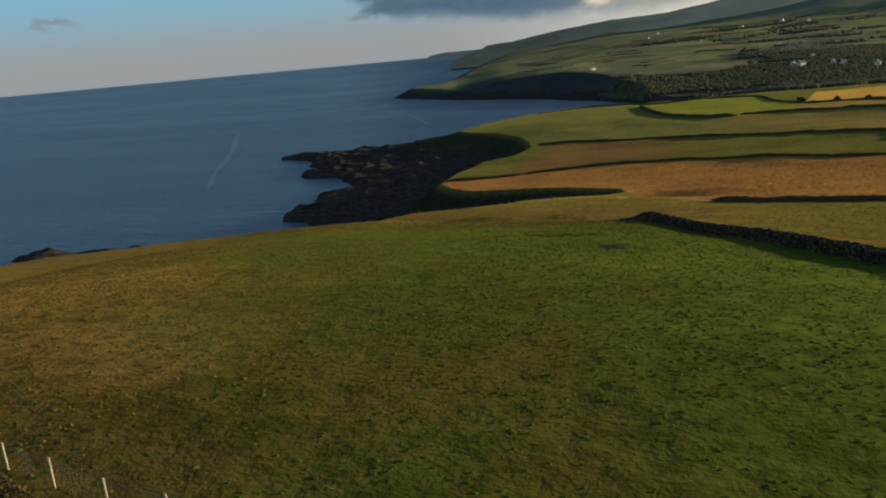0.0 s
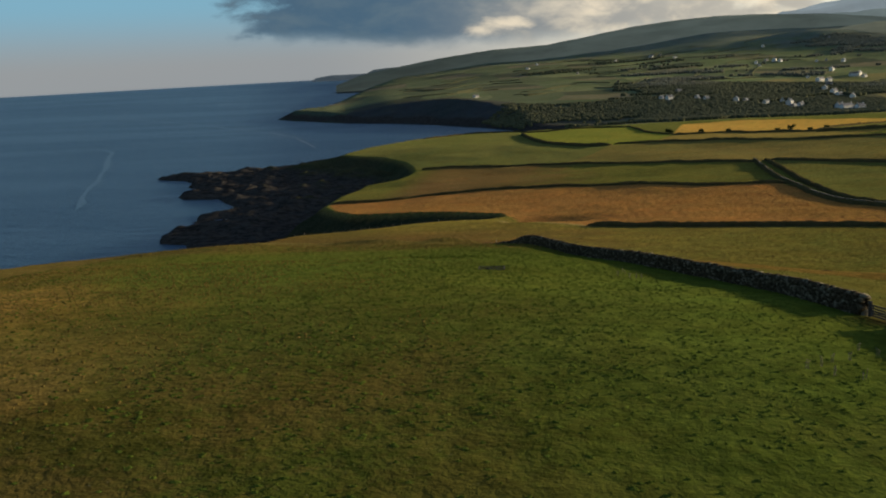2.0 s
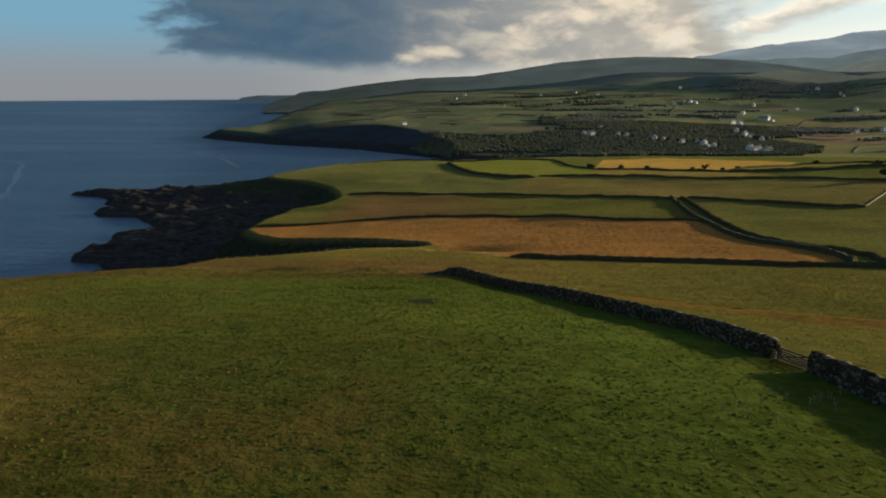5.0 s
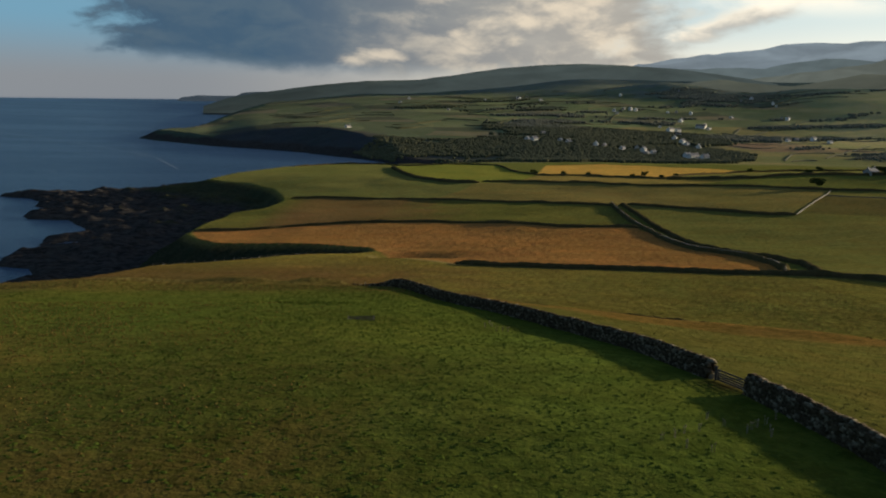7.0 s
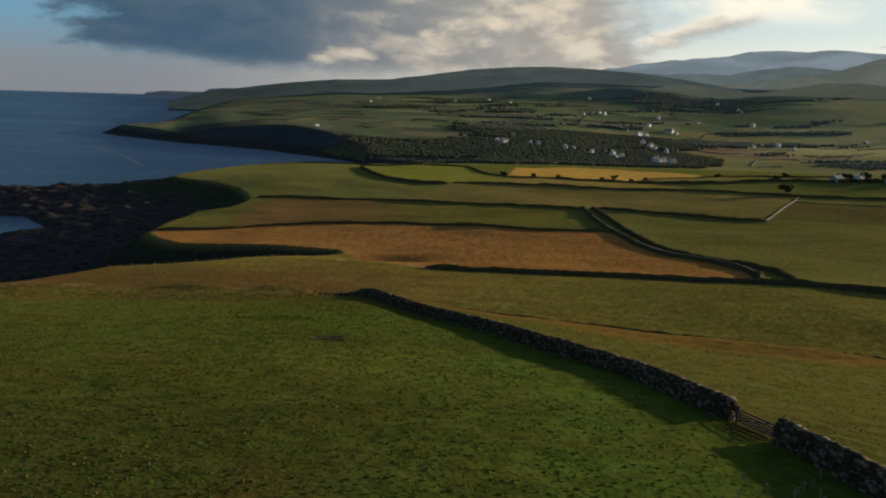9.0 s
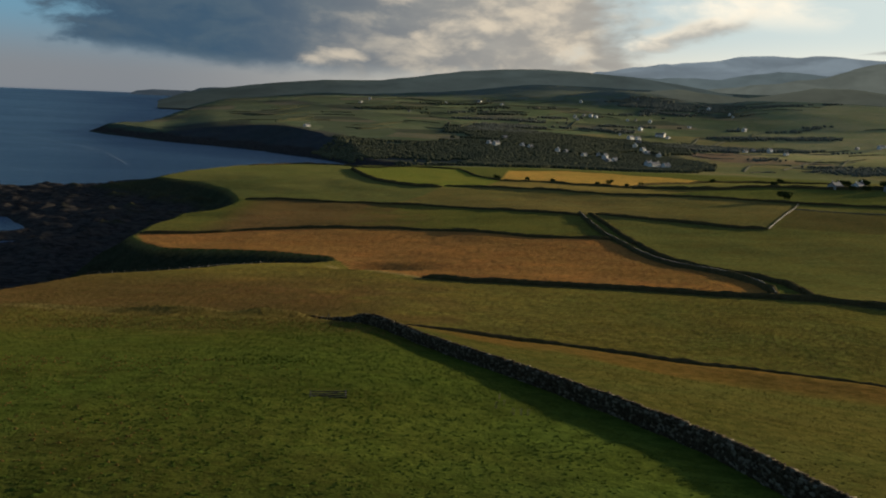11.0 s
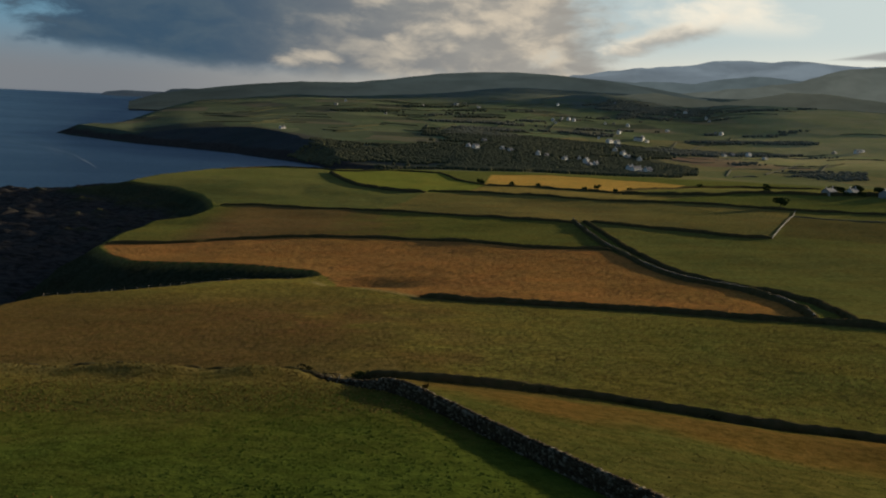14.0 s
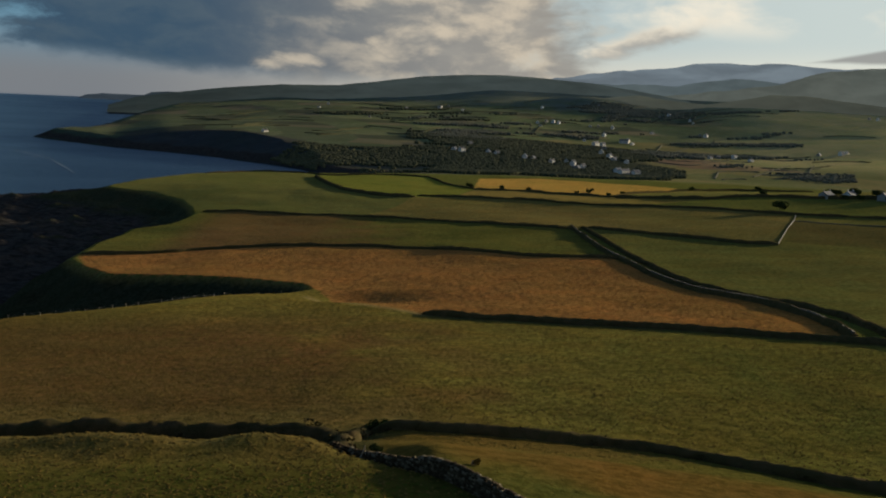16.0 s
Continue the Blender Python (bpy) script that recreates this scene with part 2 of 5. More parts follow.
def plain_material(name, a, b, rough=0.8, scale=6.0, metal=0.0):
    m, g = material(name)
    at = place(g)
    n = g.noise(at, scale, 5.0, 0.6)
    w = g.noise(at, scale * 0.13, 3.0, 0.6)
    col = g.mix(g.ramp(n, 0.35, 0.65), a, b)
    col = g.mix(g.ramp(w, 0.5, 0.75, 0.0, 0.5), col, g.mix(1.0, col, (0.62, 0.60, 0.55), "MULTIPLY"))
    finish(g, col, rough, n, 0.35, 0.02, Metallic=metal)
    return m


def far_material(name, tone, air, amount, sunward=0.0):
    """Hills kilometres off; the air in front is painted as emission and muted tone, stronger sunward if given."""
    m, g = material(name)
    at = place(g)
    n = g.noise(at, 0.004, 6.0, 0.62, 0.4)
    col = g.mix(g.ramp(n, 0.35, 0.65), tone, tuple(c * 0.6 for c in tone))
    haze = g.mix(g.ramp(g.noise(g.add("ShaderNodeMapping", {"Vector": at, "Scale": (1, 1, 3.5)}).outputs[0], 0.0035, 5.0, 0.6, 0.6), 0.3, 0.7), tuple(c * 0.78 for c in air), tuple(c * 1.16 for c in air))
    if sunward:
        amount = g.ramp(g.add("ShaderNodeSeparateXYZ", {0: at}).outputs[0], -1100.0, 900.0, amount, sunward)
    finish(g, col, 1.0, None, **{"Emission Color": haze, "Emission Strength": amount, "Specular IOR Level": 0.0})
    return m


PASTURE, SEA, RUBBLE = ground_material(), sea_material(), rubble_material()
# haze lifted into both far leaf colours, the second paler and greyer
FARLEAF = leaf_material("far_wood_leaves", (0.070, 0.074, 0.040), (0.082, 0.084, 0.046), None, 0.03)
HAZYLEAF = leaf_material("hazy_wood_leaves", (0.114, 0.112, 0.078), (0.122, 0.120, 0.084), None, 0.07)
SCRUB = leaf_material("bank_scrub", (0.046, 0.042, 0.018), (0.076, 0.066, 0.028), (0.098, 0.070, 0.036))
FOLIAGE = leaf_material("tree_leaves", (0.026, 0.040, 0.014), (0.050, 0.068, 0.022))
GRASS = leaf_material("grass_blades", (0.058, 0.084, 0.0125), (0.074, 0.102, 0.0165), (0.070, 0.088, 0.016))
BARK = plain_material("bark", (0.05, 0.04, 0.03), (0.11, 0.09, 0.07), 0.95, 9.0)
POSTWOOD = plain_material("weathered_post", (0.27, 0.22, 0.15), (0.42, 0.35, 0.25), 0.85, 14.0)
DARKWOOD = plain_material("tarred_timber", (0.028, 0.025, 0.022), (0.06, 0.052, 0.044), 0.8, 12.0)
STEEL = plain_material("galvanised_steel", (0.10, 0.10, 0.10), (0.20, 0.20, 0.20), 0.5, 20.0, 0.8)
PALESTONE = plain_material("pale_field_stone", (0.075, 0.066, 0.05), (0.15, 0.135, 0.10), 0.9, 3.0)
RENDER = plain_material("white_render", (0.54, 0.53, 0.50), (0.68, 0.67, 0.64), 0.85, 2.0)
GREYWALL = plain_material("grey_render", (0.24, 0.23, 0.21), (0.34, 0.32, 0.30), 0.85, 2.0)
SLATE = plain_material("roof_slate", (0.06, 0.062, 0.07), (0.13, 0.13, 0.14), 0.6, 3.0)
GLASS = plain_material("window_glass", (0.02, 0.025, 0.03), (0.04, 0.045, 0.05), 0.08, 1.0)

# ---- the lie of the land ----
KY = np.array([-80, 0, 25, 55, 85, 108, 130, 155, 180, 210, 240, 290, 340, 460, 580, 760, 960, 1200.0])
CROWN = np.array([86, 85, 83.5, 79.3, 74, 69.6, 60.3, 56.3, 53, 48.4, 44.8, 40, 36.3, 31.3, 28, 24, 18.5, 10])
CROSS = np.array([0, -.02, -.025, -.02, -.01, -.005, 0, .006, .012, .008, .006, .014, .027, .042, .052, .015, .02, .02])
# far side of the bay: heights by bearing (degrees) and distance
FAR_A = np.array([-15.1, -11.6, -7.9, -4.1, -0.2, 5.7, 11.7, 17.6, 23.3, 28.7, 35.7])
FAR_R = np.array([1150, 1400, 1800, 2200, 2700, 3400, 4300.0])
FAR_Z = np.array([
    [4, 10, 19, 28, 33, 36, 44], [8, 27, 33, 40, 50, 75, 114], [10, 39, 41, 48, 62, 94, 153], [8, 35, 45, 56, 74, 111, 181],
    [8, 31, 46, 61, 82, 122, 193], [9, 29, 48, 64, 87, 133, 258], [11, 28, 44, 67, 99, 172, 280], [11, 21, 35, 61, 104, 171, 262],
    [16, 15, 27, 55, 107, 158, 220], [19, 19, 25, 58, 119, 192, 212], [23, 26, 35, 67, 117, 172, 205.0]])
# the water's edge, and the edge of the turf above the cliffs
SHORE = [(-175, -300), (-185, 40), (-178, 190), (-200, 300), (-350, 336), (-376, 346), (-352, 362), (-216, 374), (-200, 396), (-219, 428), (-239, 434), (-251, 458), (-242, 478), (-236, 490), (-250, 500), (-254, 520), (-238, 529),
         (-233, 548), (-252, 574), (-275, 605), (-308, 608), (-320, 626), (-305, 646), (-306, 658), (-338, 682), (-348, 712), (-368, 734), (-408, 750), (-392, 764), (-345, 776), (-285, 800), (-238, 862), (-205, 960),
         (-140, 1015), (-40, 1000), (30, 1020), (75, 1075), (20, 1120), (-29, 1147), (-90, 1250), (-244, 1426), (-415, 1552), (-560, 1700), (-640, 1790), (-652, 1850),
         (-605, 1930), (-632, 2170), (-735, 2720), (-835, 3510), (-1010, 4190), (-1050, 5200)]
TURF = [(-96, -300), (-100, 40), (-98, 120), (-90, 190), (-80, 231), (-60, 249), (-37, 275), (-22, 282), (-13, 291), (-16, 302), (-42, 315), (-85, 329),
        (-100, 352), (-113, 376), (-117, 425), (-116, 481), (-99, 501), (-96, 555), (-105, 597), (-122, 651), (-152, 696), (-193, 716), (-189, 753), (-177, 827), (-162, 935),
        (-110, 975), (-40, 960), (40, 985), (110, 1075)]


def hermite(y, knots, values):
    y = np.clip(y, knots[0], knots[-1])
    k = np.clip(np.searchsorted(knots, y) - 1, 0, len(knots) - 2)
    slope = np.gradient(values, knots)
    h = knots[k + 1] - knots[k]
    s = (y - knots[k]) / h
    return (2 * s**3 - 3 * s**2 + 1) * values[k] + (s**3 - 2 * s * s + s) * h * slope[k] + (-2 * s**3 + 3 * s * s) * values[k + 1] + (s**3 - s * s) * h * slope[k + 1]


def ease(v):
    v = np.clip(v, 0, 1)
    return v * v * (3 - 2 * v)


def value_noise(x, y, seed=0):
    """Smooth random field between -1 and 1 with cells one metre wide."""
    i, j = np.floor(x).astype(np.int64), np.floor(y).astype(np.int64)
    u, v = ease(x - i), ease(y - j)

    def pick(a, b):
        h = (a * 374761393 + b * 668265263 + seed * 974634777) & 0x7FFFFFFF
        h = ((h ^ (h >> 13)) * 1274126177) & 0x7FFFFFFF
        return ((h ^ (h >> 16)) & 0xFFFF) / 32767.5 - 1

    return (pick(i, j) * (1 - u) + pick(i + 1, j) * u) * (1 - v) + (pick(i, j + 1) * (1 - u) + pick(i + 1, j + 1) * u) * v


def rugged(x, y, size, octaves, seed=0):
    total, gain = 0.0, 1.0
    for k in range(octaves):
        total = total + gain * value_noise(x / size * 2**k + 17.3 * k, y / size * 2**k - 5.1 * k, seed + k)
        gain *= 0.5
    return total


def distance_to(line, x, y):
    best = np.full(x.shape, 1e9)
    for (ax, ay), (bx, by) in zip(line, line[1:]):
        dx, dy = bx - ax, by - ay
        s = np.clip(((x - ax) * dx + (y - ay) * dy) / (dx * dx + dy * dy), 0, 1)
        best = np.minimum(best, np.hypot(x - ax - s * dx, y - ay - s * dy))
    return best


def inside(poly, x, y):
    hit = np.zeros(x.shape, bool)
    for (ax, ay), (bx, by) in zip(poly, [*poly[1:], poly[0]]):
        if ay != by:
            hit ^= ((ay > y) != (by > y)) & (x < (bx - ax) * (y - ay) / (by - ay) + ax)
    return hit


LAND = SHORE + [(9000, 5200), (9000, -300)]
FIELDS = TURF + [(9000, 1075), (9000, -300)]


def sea_level(r):
    """The far sea lifts gently, so that its edge meets the true horizon."""
    return 70.0 * np.clip((r - 1800) / 3100, 0, 1.2)**1.3


def near_land(x, y):
    z = hermite(y, KY, CROWN) + hermite(y, KY, CROSS) * np.clip(x, -160, 420)
    # right of the wall the hill falls away to the bank that closes the pasture
    fall = 0.155 * np.clip(x - 3, 0, 39) + 0.09 * np.clip(x - 42, 0, 50)
    z = z - fall * np.exp(-((y - 108) / np.where(y < 108, 38, 18))**2)
    z = z - 0.0012 * np.clip(x, -60, 60)**2 * np.exp(-((y - 28) / 38)**2)
    # the shoulder falls away to the cliffs
    z = z - np.interp(-x, [42, 55, 70, 85, 100, 120], [0, 0.8, 2.3, 3.5, 4.7, 5.5]) * ease((y - 20) / 55) * ease((150 - y) / 35)
    # grassy bank along the far edge of the near field
    swell = 0.9 + 0.5 * np.exp(-((x + 23) / 5)**2) + 0.45 * np.exp(-((x + 11.5) / 2.8)**2) - 0.25 * np.exp(-((x + 16) / 2.5)**2)
    z = z + swell * ease((-3 - x) / 5) * np.exp(-((y - 109.5 - 1.2 * np.sin(x / 9)) / 3.0)**2)
    # the ground drops behind the field's corner, where the wall goes over the brow
    past = (x + 6.3) * 0.78 + (y - 107.7) * 0.62
    z = z - 1.7 * ease(past / 2.4) * ease((3.5 - x) / 5) * ease((x + 9) / 3) * ease((118 - y) / 7)
    # the field dips to its wall
    z = z - 0.65 * np.exp(-((y - 57) / 16)**2) * ease((x + 6) / 26) - 0.28 * np.exp(-((y - 84) / 11)**2) * ease((x + 12) / 20) * ease((30 - x) / 12)
    # hollow at the head of the gully, and gentle swells in the lower fields
    z = z - 3.0 * np.exp(-((x - 2) / 18)**2 - ((y - 276) / 11)**2)
    z = z + 0.9 * ease((y - 230) / 120) * rugged(x, y, 75, 2, 33)
    s = distance_to(SWELL, x, y)
    bx, by = zip(*SWELL)
    front = np.where(y < np.interp(x, bx, by), np.exp(-((s - 13) / 7.5)**2), 0.0)
    z = z + front * np.interp(x, [10, 26, 35, 43, 50, 62, 80], [0, 0.62, 0.86, 1.22, 1.5, 1.5, 0])
    z = z + np.interp(x, [-4, 2, 14, 20, 27, 60, 80], [0, 1.0, 0.9, 0.7, 0.45, 0.2, 0]) * np.exp(-(s / 4.5)**2)
    z = z + 0.35 * rugged(x, y, 26, 2, 3) + 0.06 * rugged(x, y, 2.2, 2, 9)
    return z


def far_land(x, y):
    a, r = np.degrees(np.arctan2(x, y)), np.hypot(x, y)
    i = np.clip(np.searchsorted(FAR_A, a) - 1, 0, len(FAR_A) - 2)
    j = np.clip(np.searchsorted(FAR_R, r) - 1, 0, len(FAR_R) - 2)
    u = np.clip((a - FAR_A[i]) / (FAR_A[i + 1] - FAR_A[i]), 0, 1)
    v = np.clip((r - FAR_R[j]) / (FAR_R[j + 1] - FAR_R[j]), 0, 1)
    p0, p1, p2, p3 = (FAR_Z[k, j] * (1 - v) + FAR_Z[k, j + 1] * v for k in (np.maximum(i - 1, 0), i, i + 1, np.minimum(i + 2, len(FAR_A) - 1)))
    z = p1 + 0.5 * u * (p2 - p0 + u * (2 * p0 - 5 * p1 + 4 * p2 - p3 + u * (3 * (p1 - p2) + p3 - p0)))
    z = z - 22 * ease((r - 2900) / 900) - 160 * ease((r - 4350) / 500)
    return z + ease((r - 1200) / 900) * (3.0 * rugged(x, y, 330, 2, 21) + 1.2 * rugged(x, y, 140, 2, 25)) + 26 * np.exp(-((x - 900) / 170)**2 - ((y - 2900) / 160)**2) + 11 * np.exp(-((x - 1560) / 260)**2 - ((y - 2850) / 170)**2)


# the swell of the pasture that hides the bank behind it
SWELL = [(2, 130), (8, 128), (14, 127.7), (21, 127.3), (28, 126.5), (33.5, 123.5), (38, 119.5), (43, 115.5), (48, 112.5), (54, 110.5), (62, 106), (75, 98), (95, 84)]


def lie(x, y, parts=False):
    """Height of the ground; with parts, also how rocky and how steep under the turf's edge it is."""
    x, y = np.asarray(x, float), np.asarray(y, float)
    r = np.hypot(x, y)
    w = ease((r - 930) / 260)
    top = near_land(x, y) * (1 - w) + far_land(x, y) * w
    out = np.where(inside(FIELDS, x, y) | (y > 1075), 0.0, distance_to(TURF, x, y))
    water = distance_to(SHORE, x, y)
    land = inside(LAND, x, y)
    # ribs of rock run out along the strata
    ribs = 1 - np.abs(rugged(x * 0.42 + y * 0.10, y, 17, 4, 5))
    crag = 2.0 * rugged(x * 0.6, y, 11, 5, 40) + 5.5 * (ribs - 0.55)
    crag = crag + 1.1 * rugged(x * 0.7, y * 1.2, 5, 3, 47)
    shelf = -0.6 + 3.4 * ease(water / 6) + 0.055 * np.minimum(water, 130) + crag * ease(water / 20 + 0.25)
    steep = 0.85 - 0.66 * np.exp(-((x + 235) / 75)**2 - ((y - 728) / 48)**2)
    near = np.where(out > 0, np.maximum(shelf, top - steep * out * (1 + 0.25 * rugged(x, y, 22, 3, 71))), top)
    near = np.minimum(near, top + 0.5 * (out > 0))
    far = np.minimum(top, 1 + 0.42 * water + 3 * rugged(x, y, 40, 3, 55))
    z = np.where(y > 1030, far, near)
    base = sea_level(r)
    z = np.where(land, np.maximum(z, np.where(r > 1800, base - 2, -1.5)), base - 1.0 - 0.25 * np.minimum(water, 60))
    if not parts:
        return z
    cliff = np.where(y > 1030, (top - z > 2.0) | (water < 30), (out > 1.0))
    bare = np.where(y > 1030, (water < 26) * 1.0, ease((out - 14) / 22) * ease((12.5 - z) / 4))
    return z, bare * land, cliff * land, out, water


def gz(x, y):
    return float(lie(np.array([x]), np.array([y]))[0])

# ---- field boundaries in plan ----
WALL_A = [(-5.4, 109.2), (-3.4, 106.4), (-1.2, 103.4), (0.8, 100.7), (2.4, 98.2), (4.7, 94), (7.0, 90), (8.9, 86), (10.3, 82), (11.6, 78), (13.0, 74), (14.3, 70), (16.3, 66), (18.1, 62), (20.0, 58), (21.4, 54), (22.6, 50), (23.2, 46), (23.2, 42), (23.9, 38), (24.4, 36)]
WALL_B = [(25.2, 32.2), (25.5, 29.5), (25.9, 26), (26.3, 22), (27, 16), (28, 8), (29.5, -4), (32, -30)]
WALL_LINE = np.array((WALL_A + WALL_B)[::-1])
EDGE_BANK = [(-92, 118), (-60, 124), (-37, 126), (-22, 126), (-12, 124), (-6, 121.6), (-3.4, 119.5)]
CORNER_BANK = [(-4.4, 112), (-4.6, 118), (-4.2, 123), (-3, 129), (-1.2, 134.5)]
NEAR_BANK = [(-1.5, 132.5)] + SWELL
GOLD_BANK = [(16.9, 241.6), (30, 234.6), (44, 230), (56, 224.6), (68, 219.5), (80, 214), (90, 207), (97, 199.4), (105, 190), (116, 178), (135, 160)]
BANK_2 = [(-112, 390), (-99, 389), (-77, 394), (-67, 400), (-42, 405), (-17, 402), (8, 396), (32, 387), (55, 371), (76, 359), (99, 354), (108, 350)]
BANK_3 = [(-92, 567), (-66, 562), (-40, 546), (-5, 531), (29, 511), (60, 486), (88, 459), (118, 441)]
BANK_4 = [(127, 449), (140, 434), (164, 418), (182, 396), (200, 388)]
PALE_WALL = [(200, 388), (234, 437), (254, 464), (271, 490)]
FAR_WALL = [(254, 464), (263, 456), (277, 450), (300, 436), (340, 412)]
LANE_LEFT = [(117.9, 450), (111, 383), (109, 349), (108.5, 319), (109.5, 298), (112, 281), (116.5, 272), (120.5, 262), (122, 250), (121, 237), (116, 219), (108, 202)]
LANE_RIGHT = [(124, 449), (121, 396), (116, 345), (115.5, 307), (117.5, 288), (121.5, 270), (130, 256), (131, 238), (125, 218), (116, 198)]
BANK_5 = [(56, 656), (81, 641), (117, 606), (147, 563), (180, 543), (212, 528), (241, 509), (268, 491), (316, 471), (370, 445)]
TRACK_BANK = [(-29, 879), (-16, 777), (-1, 701), (21, 665), (52, 641)]
HEAD_BANK = [(-150, 930), (-104, 968), (-40, 945), (-24, 921), (58, 940), (93, 908), (98, 806), (118, 757)]
BANK_6 = [(117, 751), (164, 707), (192, 641), (203, 620), (231, 669), (315, 759), (392, 797), (485, 806)]
BANK_7 = [(201, 613), (224, 605), (254, 575), (277, 578), (328, 562), (400, 540)]
DIVIDE = [(9, 527), (33, 575), (56, 656)]

# ---- ground sheet ----


def steps(*runs):
    """Coordinates from runs of (start, end, first step, last step)."""
    out = []
    for a, b, s0, s1 in runs:
        v = a
        while v < b - 1e-6:
            out.append(v)
            v += s0 + (s1 - s0) * (v - a) / (b - a)
    return np.array([*out, runs[-1][1]])


def sheet(name, xs, ys, z):
    """A grid mesh over xs and ys with the heights z."""
    nx, ny = len(xs), len(ys)
    X, Y = np.meshgrid(xs, ys)
    co = np.stack([X, Y, z], -1).reshape(-1, 3)
    i = (np.arange(ny - 1)[:, None] * nx + np.arange(nx - 1)[None, :]).reshape(-1)
    quads = np.stack([i, i + 1, i + nx + 1, i + nx], -1)
    me = bpy.data.meshes.new(name)
    me.vertices.add(len(co)), me.loops.add(quads.size), me.polygons.add(len(quads))
    me.vertices.foreach_set("co", co.astype(np.float32).ravel())
    me.loops.foreach_set("vertex_index", quads.astype(np.int32).ravel())
    me.polygons.foreach_set("loop_start", np.arange(0, quads.size, 4, dtype=np.int32))
    me.update(calc_edges=True)
    me.polygons.foreach_set("use_smooth", np.ones(len(quads), bool))
    return me


def raw_mesh(name, verts, faces, smooth=False):
    """A mesh from arrays of points and of equal-sided faces."""
    me = bpy.data.meshes.new(name)
    verts, faces = np.asarray(verts, np.float32), np.asarray(faces, np.int32)
    n = faces.shape[1]
    me.vertices.add(len(verts)), me.loops.add(faces.size), me.polygons.add(len(faces))
    me.vertices.foreach_set("co", verts.ravel())
    me.loops.foreach_set("vertex_index", faces.ravel())
    me.polygons.foreach_set("loop_start", np.arange(0, faces.size, n, dtype=np.int32))
    me.update(calc_edges=True)
    if smooth:
        me.polygons.foreach_set("use_smooth", np.ones(len(faces), bool))
    return me


gxs = steps((-1150, -420, 30, 3), (-420, -130, 2.3, 1.9), (-130, -70, 1.9, 1.2), (-70, 70, 0.9, 0.9), (70, 240, 1.3, 4), (240, 900, 5, 12), (900, 4700, 14, 90))
gys = steps((-300, -40, 20, 2), (-40, 140, 0.9, 0.9), (140, 520, 1.4, 2.2), (520, 790, 2.2, 2.6), (790, 1080, 2.8, 4.5), (1080, 1900, 5, 10), (1900, 4850, 11, 60))
GX, GY = np.meshgrid(gxs, gys)
gzs, bare, cliff, out, water = lie(GX, GY, True)


def tint(mask, colour, tall_value=0.0):
    m = np.clip(mask, 0, 1)[..., None]
    cover_rgb[:] = cover_rgb * (1 - m) + np.array(colour) * m
    tall_map[:] = tall_map * (1 - m[..., 0]) + tall_value * m[..., 0]


cover_rgb = np.empty((*GX.shape, 3))
cover_rgb[:] = (0.1, 0.105, 0.0126)
tall_map = np.zeros(GX.shape)
soft = rugged(GX, GY, 9, 3, 90)
wide_soft = rugged(GX, GY, 40, 3, 91)
# far patchwork: cells of pasture, hay and moor, haze greyed into their colours
far = ease((np.hypot(GX, GY) - 950) / 150)
cell_a = np.floor((GX * 0.95 + GY * 0.18 + 60 * value_noise(GX / 260, GY / 260, 4)) / 130).astype(int)
cell_b = np.floor((GY * 0.98 - GX * 0.12 + 50 * value_noise(GX / 230, GY / 230, 5)) / 85).astype(int)
dice = ((cell_a * 7349 + cell_b * 9151 + 37) * 2654435761 % 1000) / 1000.0
for lo, hi, col in ((0, .35, (0.100, 0.120, 0.032)), (.35, .6, (0.122, 0.146, 0.036)), (.6, .75, (0.165, 0.175, 0.042)), (.75, .88, (0.070, 0.082, 0.027)), (.88, 1.01, (0.165, 0.140, 0.042))):
    tint(far * ((dice >= lo) & (dice < hi)), col)
valley = far * (GX > 330) * (gzs < 40)
tint(valley * (dice > 0.45), (0.20, 0.165, 0.036))
tint(valley * (dice <= 0.45), (0.155, 0.15, 0.033))
tint(far * (np.degrees(np.arctan2(GX, GY)) > 19.5) * (np.abs(np.hypot(GX, GY) - 1600) < 170) * (dice > 0.3) * (dice < 0.62), (0.23, 0.135, 0.045))
moor = ease((gzs - 92 + 25 * wide_soft) / 60) * far
tint(moor, (0.142, 0.155, 0.060))
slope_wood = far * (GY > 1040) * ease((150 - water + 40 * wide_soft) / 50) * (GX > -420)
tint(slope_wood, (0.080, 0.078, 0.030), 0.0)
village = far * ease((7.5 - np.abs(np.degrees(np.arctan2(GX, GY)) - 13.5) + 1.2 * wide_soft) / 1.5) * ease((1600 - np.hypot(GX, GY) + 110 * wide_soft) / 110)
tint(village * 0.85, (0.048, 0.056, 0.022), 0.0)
# bright warm haze below the sun, painted into the cover
sun_haze = far * ease((np.degrees(np.arctan2(GX, GY)) - 23) / 7) * ease((np.hypot(GX, GY) - 1350) / 300)
tint(sun_haze * 0.75, (0.43, 0.36, 0.078))
